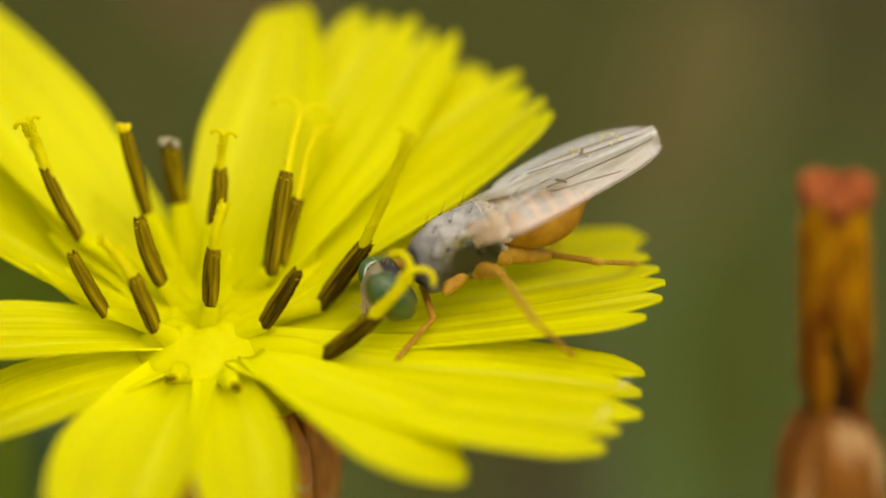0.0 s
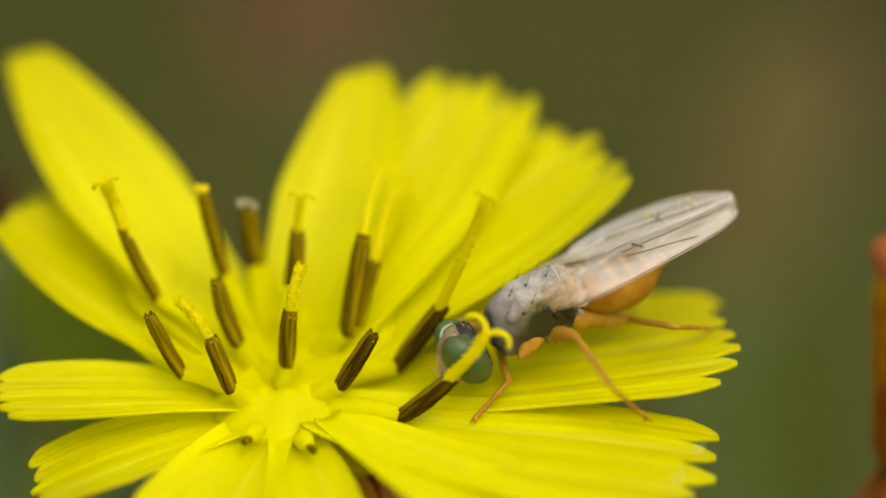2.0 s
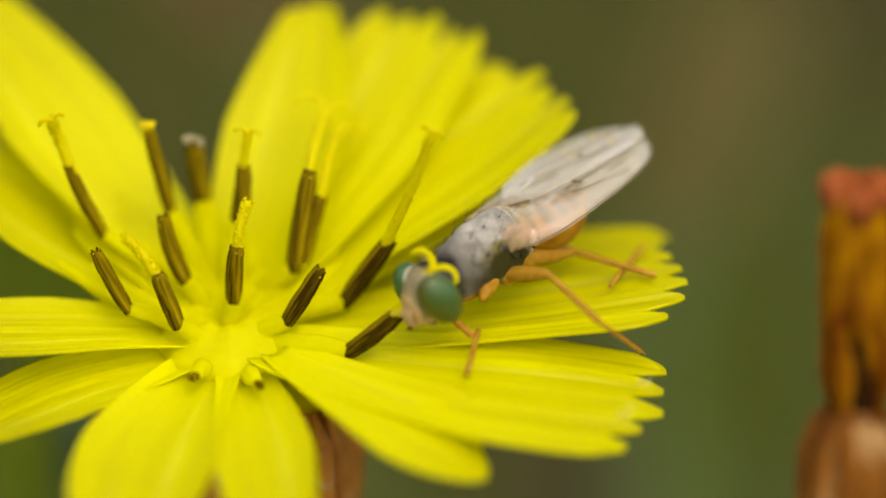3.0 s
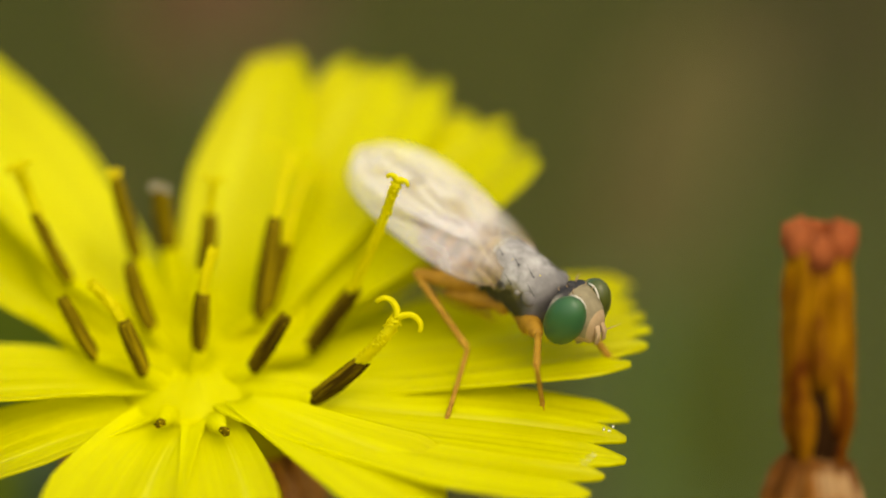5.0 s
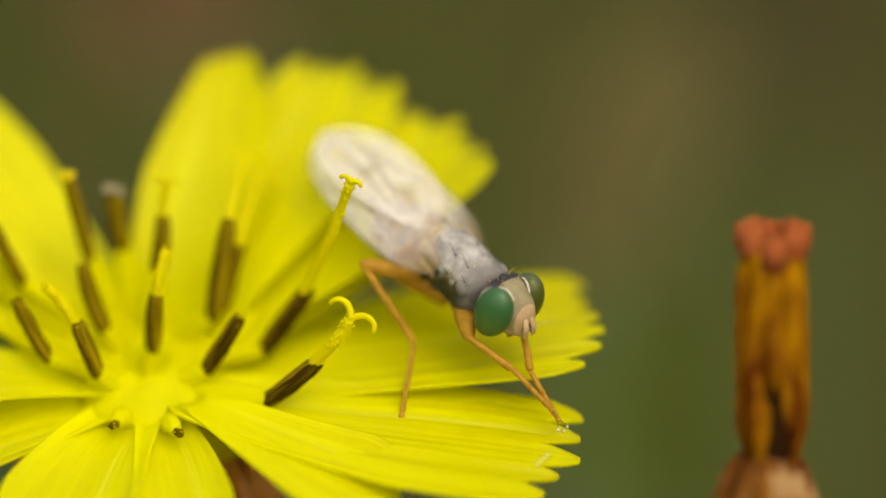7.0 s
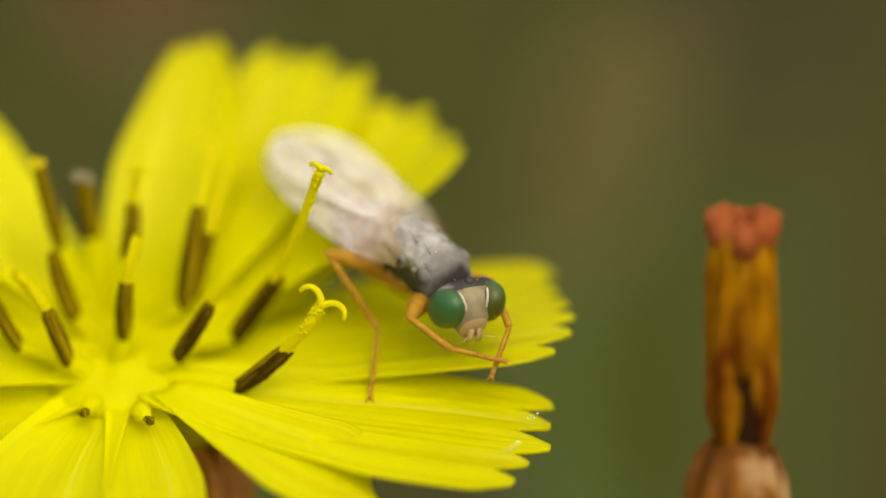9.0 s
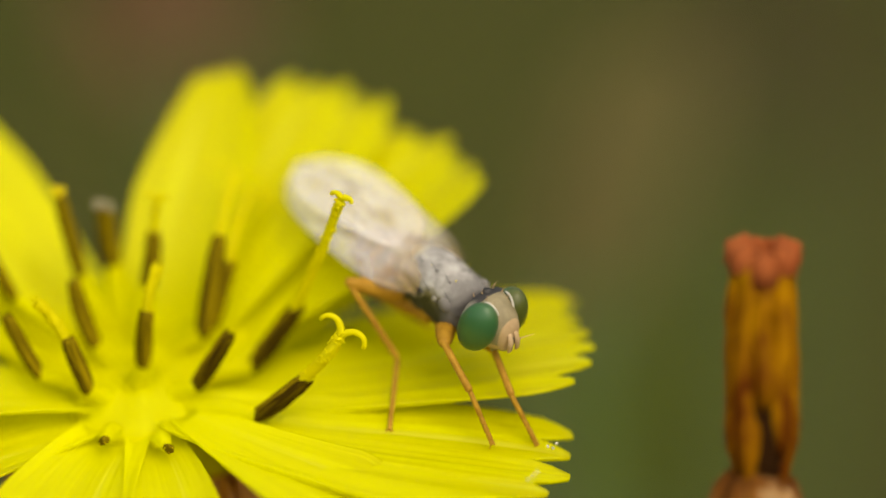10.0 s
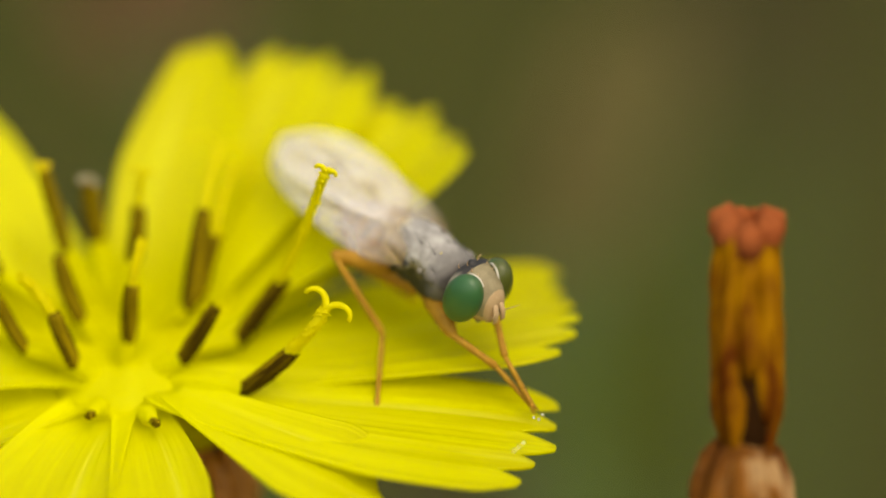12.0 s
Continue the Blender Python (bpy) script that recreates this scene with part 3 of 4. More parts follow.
def build_flower():
    fl = thing("flower", HUB, "bright yellow composite flower with toothed rays and dark anther tubes", "flower")
    rays = [
        # base, middle, tip, width, claw, cup, notch, blunt, ridge, where it is widest, slant of its end
        ((-3.27, -2.56, 248.22), (-0.9, -4.95, 248.12), (0.62, -5.39, 247.52), 2.4, 0.25, 0.05, 0.03, 0.5, 0.006),
        ((-3.33, -2.23, 248.15), (0.16, -3.88, 248.2), (4.15, -4.02, 247.72), 3.45, 0.4, 0.05, 0.08, 0.78, 0.013, 0.55, 0.09),
        ((-3.09, -1.52, 248.08), (0.67, -1.6, 248.67), (4.14, -1.62, 249.13), 2.95, 0.5, 0.01, 0.09, 0.85, 0.015, 0.85, -0.01),
        ((-3.11, -0.61, 248.04), (0.47, 0.23, 248.55), (3.96, 0.49, 249.08), 1.4, 0.5, 0.10, 0.03, 0.5, 0.01),
        ((-3.51, -0.74, 248.33), (-0.66, 0.64, 250.11), (1.86, 2.25, 251.52), 2.9, 0.6, 0.10, 0.08, 0.85, 0.01),
        ((-3.82, -0.55, 248.35), (-1.95, 1.16, 250.38), (-0.33, 3.84, 252.11), 2.7, 0.6, 0.10, 0.085, 0.8, 0.012),
        ((-4.08, -0.36, 248.37), (-3.17, 1.18, 250.48), (-2.58, 3.95, 252.43), 2.4, 0.6, 0.16, 0.02, 0.2, 0.006),
        ((-3.73, -0.22, 248.19), (-2.71, 1.25, 249.88), (-1.49, 3.34, 251.15), 2.4, 0.6, 0.10, 0.04, 0.6, 0.008),
        ((-3.42, -0.4, 248.17), (-1.28, 1.42, 249.8), (0.69, 3.81, 251.1), 2.4, 0.6, 0.10, 0.05, 0.7, 0.008),
        ((-4.54, -0.55, 248.35), (-6.97, 1.49, 250.52), (-9.24, 4.33, 252.58), 2.6, 0.5, 0.10, 0.02, 0.12, 0.008),
        ((-4.83, -1.11, 248.28), (-7.2, 0.02, 249.33), (-9.4, 1.66, 250.42), 2.3, 0.6, 0.12, 0.03, 0.35, 0.01),
        ((-4.85, -0.4, 248.17), (-7.1, 1.33, 249.39), (-8.88, 2.29, 250.31), 1.6, 0.6, 0.12, 0.06, 0.75, 0.01),
        ((-4.81, -1.69, 248.11), (-6.91, -2.3, 248.54), (-9.31, -2.68, 248.59), 1.8, 0.6, 0.10, 0.06, 0.75, 0.01),
        ((-4.8, -2.17, 247.95), (-6.89, -3.29, 247.81), (-8.58, -3.8, 247.35), 2.1, 0.5, 0.10, 0.06, 0.75, 0.01),
        ((-4.39, -2.38, 247.83), (-5.27, -5.13, 247.79), (-5.83, -7.8, 247.26), 2.5, 0.45, 0.10, 0.05, 0.75, 0.008),
        ((-3.2, -1.11, 248.28), (-1.47, 0.57, 249.02), (0.78, 1.86, 249.88), 2.4, 0.5, 0.10, 0.03, 0.6, 0.008),
        ((-3.61, -0.75, 248.28), (-2.19, 0.59, 249.4), (-0.66, 1.92, 250.37), 1.5, 0.5, 0.10, 0.03, 0.6, 0.008),
        ((-4.73, -1.03, 248.24), (-5.86, -0.2, 249.2), (-7.12, 0.91, 250.04), 1.4, 0.5, 0.10, 0.03, 0.6, 0.008),
        ((-3.93, -2.43, 247.82), (-3.46, -5.22, 247.78), (-3.23, -7.8, 247.26), 1.8, 0.42, 0.10, 0.05, 0.75, 0.008),
    ]
    for i, (b, m, t, w, claw, cup, notch, blunt, ridge, *rest) in enumerate(rays):
        ligule(fl, b, m, t, w, 0, cup, notch, 11 + i, blunt, ridge, claw, *rest)
    florets = [
        # foot, lower and upper end of the anther tube, radius, style, fork, cap
        ((-4.62, -1.53, 248.03), (-5.86, -2.06, 248.77), (-6.47, -1.91, 249.9), 0.13, None, 0, None),
        ((-4.64, -0.78, 248.12), (-6.35, -0.62, 249.57), (-6.99, -0.59, 250.98), 0.115, ((-7.14, -0.45, 251.4), (-7.28, -0.47, 251.8)), 0.35, None),
        ((-4.55, -0.2, 248.29), (-5.18, -0.14, 249.83), (-5.59, 0.07, 251.46), 0.13, None, 0, "yellow"),
        ((-4.42, -1.13, 248.18), (-4.87, -1.25, 248.97), (-5.29, -1.06, 250.2), 0.15, None, 0, None),
        ((-4.45, -1.9, 247.98), (-4.99, -2.39, 248.63), (-5.36, -2.32, 249.65), 0.15, ((-5.6, -2.19, 249.96), (-5.92, -2.1, 250.28)), 0, None),
        ((-4.34, -0.2, 248.29), (-4.6, 0.28, 249.83), (-4.76, 0.3, 251.04), 0.185, None, 0, "pale"),
        ((-4.08, -0.57, 248.25), (-3.99, -0.47, 249.78), (-3.86, -0.27, 250.82), 0.15, ((-3.83, -0.22, 251.13), (-3.79, -0.2, 251.43)), 0.35, None),
        ((-4.11, -1.53, 248.03), (-4.02, -1.74, 248.81), (-3.95, -1.89, 250), 0.15, ((-3.89, -1.82, 250.41), (-3.75, -1.57, 250.74)), 0, None),
        ((-3.72, -0.57, 248.25), (-2.97, -1.05, 249.1), (-2.67, -0.59, 250.87), 0.16, ((-2.56, 0.11, 251.19), (-2.42, 0.66, 251.5)), 0.8, None),
        ((-3.71, -0.95, 248.2), (-2.81, -0.76, 249.13), (-2.45, -0.57, 250.36), 0.14, ((-2.36, 0.04, 250.78), (-2.17, 0.69, 251.1)), 0.7, None),
        ((-3.8, -1.71, 248.01), (-3.07, -2.22, 248.65), (-2.46, -2.13, 249.67), 0.15, None, 0, None),
        ((-3.5, -1.32, 248.16), (-2.09, -1.34, 248.6), (-1.22, -1.23, 249.83), 0.17, ((-0.85, -1.64, 251.0), (-0.46, -1.97, 252.27)), 0.3, None),
        ((-3.49, -1.9, 247.98), (-1.99, -2.87, 248.37), (-1.05, -2.87, 249.18), 0.16, ((-0.72, -3.04, 249.66), (-0.46, -3.01, 250.06)), 0.72, None),
        # two added stubs, whose dark tubes stand in for small notch shadows
        ((-4.56, -2.81, 248.02), (-4.64, -3.35, 248.16), (-4.72, -3.59, 248.22), 0.075, None, 0, None),
        ((-3.69, -3.03, 248), (-3.59, -3.57, 248.13), (-3.51, -3.86, 248.19), 0.075, None, 0, None),
    ]
    for i, (foot, lo, hi, r, style, fork, cap) in enumerate(florets):
        floret(fl, foot, lo, hi, r, style, fork, True, cap, 40 + i, {1: 0.11, 4: 0.11, 7: 0.10, 11: 0.10, 12: 0.115}.get(i, 0.082))
    for p in ((3.41, -3.93, 248.34), (3.34, -4.07, 248.32), (3.25, -4.02, 248.33), (3.05, -4.85, 248.23), (2.97, -4.97, 248.21), (2.88, -5.1, 248.2)):
        bm = bmesh.new()
        ball(bm, rel(p, HUB) + Vector(NORMAL) * 0.06, (0.03, 0.03, 0.03), 8)
        part("droplet", bm, DROPLET, fl, "tiny clear droplet")
    bm = bmesh.new()
    flat = Vector((0, 0, 1)).rotation_difference(Vector(NORMAL)).to_matrix()
    n = Vector(NORMAL)
    ball(bm, n * 0.05 + Vector((0, 0.72, -0.45)), (2.3, 2.2, 1.0), 40, turn=flat.to_4x4())
    mound = ball(bm, n * 0.22 + Vector((0, -0.06, 0)), (1.28, 1.30, 0.46), 56, turn=flat.to_4x4())
    for v in mound:
        q = v.co - n * 0.22
        across = math.hypot(q.x, q.y)
        turn = math.atan2(q.y, q.x)
        v.co += n * (0.035 * math.cos(9 * turn + 0.8 * math.sin(2 * turn)) * min(1, across / 0.5) - 0.24 * math.exp(-(across / 0.26) ** 2) + 0.12 * math.exp(-((across - 0.55) / 0.22) ** 2))
    rnd = random.Random(31)
    for i in range(34):
        b = 6.283 * (i + rnd.uniform(0, 0.6)) / 34
        q = flat @ Vector((math.cos(b), math.sin(b), 0))
        if q.y < 0.1:
            continue
        far = rnd.uniform(2.2, 3.2)
        a0, a1, a2 = q * 0.5 + n * 0.5, q * far * 0.6 + n * 0.75, q * far + n * (0.25 + 0.42 * far)
        tube(bm, [bez(a0, a1, a2, t / 7) for t in range(8)], [g for g in (0.22, 0.22, 0.21, 0.19, 0.17, 0.14, 0.10, 0.03)], 9)
    for v in bm.verts:
        v.co += 0.05 * noise.noise_vector(v.co * 1.8)
    part("disc", bm, FLORET, fl, "yellow packed floret tubes at the heart of the flower")
    # the green cup below and its bracts, and the stem down to the soil
    n = Vector(NORMAL)
    bm = bmesh.new()
    turn = Vector((0, 0, 1)).rotation_difference(n).to_matrix()
    tube(bm, [n * z for z in (-0.3, -1.2, -2.6, -4.2, -5.2, -5.8)], [1.5, 1.9, 2.1, 2.0, 1.5, 0.7], 24, 8, 0.05)
    part("receptacle", bm, BRACT, fl, "brown and orange cup of bracts under the rays")
    rnd = random.Random(77)
    for k in range(20):
        b = 6.283 * (k + rnd.uniform(-0.25, 0.25)) / 20
        q = turn @ Vector((math.cos(b), math.sin(b), 0))
        up = rnd.uniform(-1.3, -0.4)
        bm = bmesh.new()
        tube(bm, [q * 1.6 + n * -5.2, q * 2.15 + n * -3.6, q * 2.2 + n * -2.2, q * (2.1 + rnd.uniform(-0.1, 0.15)) + n * (up - 0.6), q * 1.95 + n * up], [0.22, 0.36, 0.37, 0.28, 0.06], 10, flat=0.6)
        for v in bm.verts:
            v.co += 0.10 * noise.noise_vector(v.co * 1.7)
        part("bract", bm, BRACT, fl)
    low = Vector((0, 6, -Vector(HUB).z - 6))
    bm = bmesh.new()
    start = n * -5.6
    tube(bm, [bez(start, (start + low) / 2 + Vector((3, -4, 0)), low, t / 12) for t in range(13)], [0.7 + 0.03 * t for t in range(13)], 10)
    part("stem", bm, GREEN, fl, "thin green stem rooted in the soil")


def build_bud():
    """The withered, closed flower head beside the flower, still upright on its stem."""
    top = Vector((7.01, -3.98, 252.36))
    base = Vector((6.93, -6.01, 248.01))
    o = base
    ax = (top - base)
    L = ax.length
    k = L / 485.0
    ob = thing("withered_bud", base, "withered orange flower bud with a red frayed mouth", "bud")
    right, front = Vector((1, 0, 0)), Vector((0, -1, 0))
    rnd = random.Random(21)

    def at(h, dx=0.0):
        return ax * (h / 485.0) + right * (dx * k)

    def girth(h):
        return float(np.interp(h, (60, 95, 130, 180, 240, 300, 350, 400, 430, 455), (38, 43, 47, 49, 50, 50, 48, 46, 43, 44)))

    bm = bmesh.new()
    hs = (60, 95, 130, 180, 240, 300, 350, 400, 430, 452)
    tube(bm, [at(h, 4 - 0.012 * h) for h in hs], [girth(h) * 0.86 * k for h in hs], 32, 7, 0.05)
    part("core", bm, HUSK_GAP_SHADE, ob, "inside of the bud, coloured near black as shade between the petals")
    strips = 8
    for i in range(strips):
        a = 6.283 * (i + 0.5) / strips + rnd.uniform(-0.07, 0.07) - math.pi / 2 - 0.31
        low = 212 if i == 0 else (122 if i == 1 else (20 if i == 2 else 62))
        bm = bmesh.new()
        pts, radii = [], []
        for j in range(13):
            h = low + (462 - low) * j / 12
            w = a + 0.10 * math.sin(j * 0.7 + i) + rnd.uniform(-0.03, 0.03)
            r = girth(h) * (0.93 + 0.05 * math.sin(j * 0.9 + 2 * i))
            pts.append(at(h, 4 - 0.012 * h) + (right * math.cos(w) - front * math.sin(w)) * (r * k))
            radii.append(k * girth(h) * (0.12 + 0.31 * min(1, (j + 0.3) / 2.2)) * rnd.uniform(0.92, 1.08))
        tube(bm, pts, radii, 12, 3, 0.08)
        for v in bm.verts:
            v.co += 0.045 * noise.noise_vector(v.co * 2.6)
        part("withered_petal", bm, HUSK, ob, "shrivelled orange petal")
    for i in range(7):
        a = 6.283 * (i + 0.2) / 7 + rnd.uniform(-0.1, 0.1)
        d = right * math.cos(a) - front * math.sin(a)
        bm = bmesh.new()
        tall = 479 + rnd.uniform(-3, 3) - 15 * abs(math.sin(a)) ** 3
        tube(bm, [at(432) + d * (28 * k), at(448) + d * (33 * k), at(tall - 22) + d * (44 * k), at(tall - 6) + d * (44 * k), at(tall) + d * (34 * k), at(tall - 8) + d * (20 * k)], [v * k for v in (18, 25, 29, 27, 21, 10)], 14)
        for v in bm.verts:
            v.co += 0.05 * noise.noise_vector(v.co * 3.0)
        part("mouth_tip", bm, HUSK_RED, ob, "red curled petal tip at the mouth")
    bm = bmesh.new()
    prof = [(-260, 18), (-230, 52), (-150, 74), (-60, 78), (10, 69), (45, 56), (68, 42), (80, 28)]
    tube(bm, [at(h, -7) for h, r in prof], [r * k for h, r in prof], 32, 8, 0.06)
    part("cup", bm, CUP, ob, "tan and brown swollen cup")
    for b in range(9):
        a = 6.283 * b / 9 + 0.3
        q = Vector((math.cos(a), math.sin(a), 0))
        bm = bmesh.new()
        tube(bm, [at(-220, 0) + q * 52 * k, at(-100, 0) + q * 72 * k, at(0, -4) + q * 66 * k, at(52, -4) + q * 53 * k, at(78, -6) + q * 40 * k], [v * k for v in (14, 30, 31, 24, 8)], 10, flat=0.6)
        part("bract", bm, CUP, ob)
    bm = bmesh.new()
    s = at(-250)
    g = Vector((4, 5, -o.z - 6))
    tube(bm, [bez(s, (s + g) / 2 + Vector((-3, 2, 0)), g, t / 10) for t in range(11)], [0.5 + 0.04 * t for t in range(11)], 10)
    part("stem", bm, GREEN, ob)


build_ground()
build_grass()
plant_leaf("olive_leaf", (4.25, 23.06, 237.94), (6.96, 27.53, 242.77), 2.9, OLIVE, "pale olive leaf on a thin stalk behind the flower")
plant_leaf("green_leaf", (5.81, 33.21, 226.57), (5.48, 37.63, 231.32), 2.6, LEAF, "fresh green upright leaf behind the flower")
plant_leaf("russet_leaf", (-3.4, 38.16, 237.19), (-5.85, 39.41, 239.88), 3.4, RUSSET, "withered reddish leaf on a thin stalk")
plant_leaf("mauve_leaf", (2.99, 36.99, 222.85), (4.31, 38.61, 226.32), 4.2, MAUVE, "dull mauve-brown dead leaf low behind the flower")
plant_leaf("brown_leaf", (9.91, 64.58, 222.86), (10.96, 67.22, 228.52), 5.0, BROWN, "withered brown leaf on a thin stalk")
plant_leaf("green_leaf", (-6.89, 2.71, 243.98), (-9.38, 6.84, 248.12), 2.3, FRESH, "green pointed leaf beside the flower")
plant_leaf("green_leaf", (-8, 10.47, 236.97), (-9.12, 11.89, 240.01), 2.2, FRESH, "green pointed leaf beside the flower")
plant_leaf("maroon_leaf", (-9.86, 6.39, 247.15), (-9.75, 7.05, 248.55), 0.6, MAROON, "dark maroon leaf tip beside the flower")
build_flower()
build_bud()


# ---- the fly: x forward, y to its left, z up, from the middle of its thorax ----
SIZE[0] = 1.16
fly = thing("fly", (0, 0, 300), "small grey fly with green eyes, orange legs and clear wings", "fly")


def hair(bm, a, b, r=0.016, curve=0.06):
    a, b = Vector(a), Vector(b)
    m = (a + b) / 2 + Vector((curve, 0, curve))
    tube(bm, [bez(a, m, b, t / 5) for t in range(6)], [r * (1 - 0.8 * t / 5) for t in range(6)], 5)


def build_thorax():
    bm = bmesh.new()
    loft(bm, [(-0.88, 0.05, 0.05, 0.05), (-0.82, 0.05, 0.28, 0.28), (-0.6, 0.03, 0.42, 0.46), (-0.2, 0.02, 0.47, 0.53), (0.25, 0.0, 0.45, 0.51),
              (0.6, -0.02, 0.39, 0.41), (0.78, -0.02, 0.23, 0.25), (0.84, -0.02, 0.05, 0.05)], 32, 6, 2.1,
         lambda x, b: 0)
    for v in bm.verts:
        side = max(0.0, 0.25 - v.co.z)
        v.co += (0.03 + 0.16 * side) * noise.noise_vector(v.co * 3.6)
    body = part("thorax", bm, THORAX, fly, "dusted grey thorax with olive flanks")
    bm = bmesh.new()
    ball(bm, (-0.86, 0, 0.34), (0.26, 0.32, 0.15), 18)
    part("scutellum", bm, TAN, body, "tan shield behind the thorax")
    bm = bmesh.new()
    tube(bm, [(-0.43 - 0.05 * math.sin(b), 0.45 * math.cos(b), 0.03 + 0.505 * math.sin(b)) for b in (radians(20 + 10 * k) for k in range(15))], [0.015] * 15, 6)
    part("suture", bm, RIM, body, "cream line across the thorax")
    for s in (-1, 1):
        for x, z, r in ((-0.42, 0.10, 0.27), (-0.66, 0.0, 0.16)):
            bm = bmesh.new()
            ball(bm, (x, 0.47 * s, z), (r, 0.05, r * 0.26), 14, turn=Euler((radians(20 * s), radians(24), 0)).to_matrix().to_4x4())
            for v in bm.verts:
                v.co += 0.09 * noise.noise_vector(v.co * 5)
            part("wing_lobe", bm, TAN, body, "cream lobe at the wing root")
    for s in (-1, 1):
        bm = bmesh.new()
        ball(bm, (0.44, 0.38 * s, 0.15), (0.14, 0.10, 0.12), 12)
        part("shoulder", bm, THORAX, body)
    bm = bmesh.new()
    for x, y, z in ((0.35, 0.24, 0.47), (0.05, 0.26, 0.53), (-0.3, 0.26, 0.53), (-0.6, 0.24, 0.44), (0.5, 0.4, 0.26), (0.1, 0.5, 0.28), (-0.35, 0.5, 0.28), (-0.7, 0.36, 0.28)):
        for s in (-1, 1):
            hair(bm, (x, 0.84 * y * s, 0.90 * z), (x - 0.16, 0.90 * y * s, 0.90 * z + 0.19), 0.0065, 0.0)
            ball(bm, (x, 0.86 * y * s, 0.96 * z), (0.017, 0.017, 0.014), 6)
    for s in (-1, 1):
        hair(bm, (-1.05, 0.16 * s, 0.38), (-1.45, 0.26 * s, 0.52), 0.014)
    tagged(part("bristles", bm, BRISTLE, body, "short black bristles"), kind="stuff")
    for s in (-1, 1):
        for x, z, long, tilt in ((0.26, -0.40, 0.36, 12), (-0.10, -0.38, 0.19, 95), (-0.52, -0.33, 0.22, 115)):
            bm = bmesh.new()
            ball(bm, (x, 0.27 * s, z), (long, 0.13, 0.13), 14, turn=Euler((0, radians(tilt), radians(20 * s))).to_matrix().to_4x4())
            for v in bm.verts:
                v.co += 0.03 * noise.noise_vector(v.co * 5)
            part("coxa", bm, LEG, body, "orange leg base")
        rnd = random.Random(9)
        for k in range(11):
            x, b = rnd.uniform(-0.72, 0.36), radians(rnd.uniform(-34, 26))
            wide = rnd.uniform(0.06, 0.13)
            bm = bmesh.new()
            ball(bm, (x, 0.455 * s * math.cos(b), 0.02 + 0.52 * math.sin(b)), (wide, 0.035, wide * rnd.uniform(0.5, 0.9)), 10,
                 turn=Euler((b * s, radians(rnd.uniform(-50, 50)), 0)).to_matrix().to_4x4())
            for v in bm.verts:
                v.co += 0.04 * noise.noise_vector(v.co * 6)
            part("flank_plate", bm, (THORAX, OCCIPUT, NECK)[k % 3], body)
    for s in (-1, 1):
        bm = bmesh.new()
        ball(bm, (-0.66, 0.46 * s, -0.08), (0.09, 0.06, 0.06), 10)
        part("haltere", bm, FACE, body)


def build_abdomen():
    bm = bmesh.new()
    loft(bm, [(-0.62, -0.02, 0.22, 0.24), (-0.85, -0.06, 0.42, 0.36), (-1.15, -0.13, 0.52, 0.43), (-1.5, -0.18, 0.50, 0.42), (-1.82, -0.19, 0.38, 0.34),
              (-2.02, -0.17, 0.22, 0.20), (-2.13, -0.15, 0.10, 0.10), (-2.18, -0.14, 0.03, 0.03)], 30, 6, 2.0,
         lambda x, b: 1 if 18 < b < 162 and ((-x * 3.1) % 1.0) < 0.62 else 0)
    ab = part("abdomen", bm, (ABDOMEN, BAND), fly, "orange abdomen with dark dorsal bands")
    bm = bmesh.new()
    tube(bm, [(-2.08, 0, -0.15), (-2.19, 0, -0.12), (-2.26, 0, -0.10)], [0.13, 0.10, 0.06], 10)
    part("ovipositor", bm, ABDOMEN, ab)


WING_LENGTH = 3.52


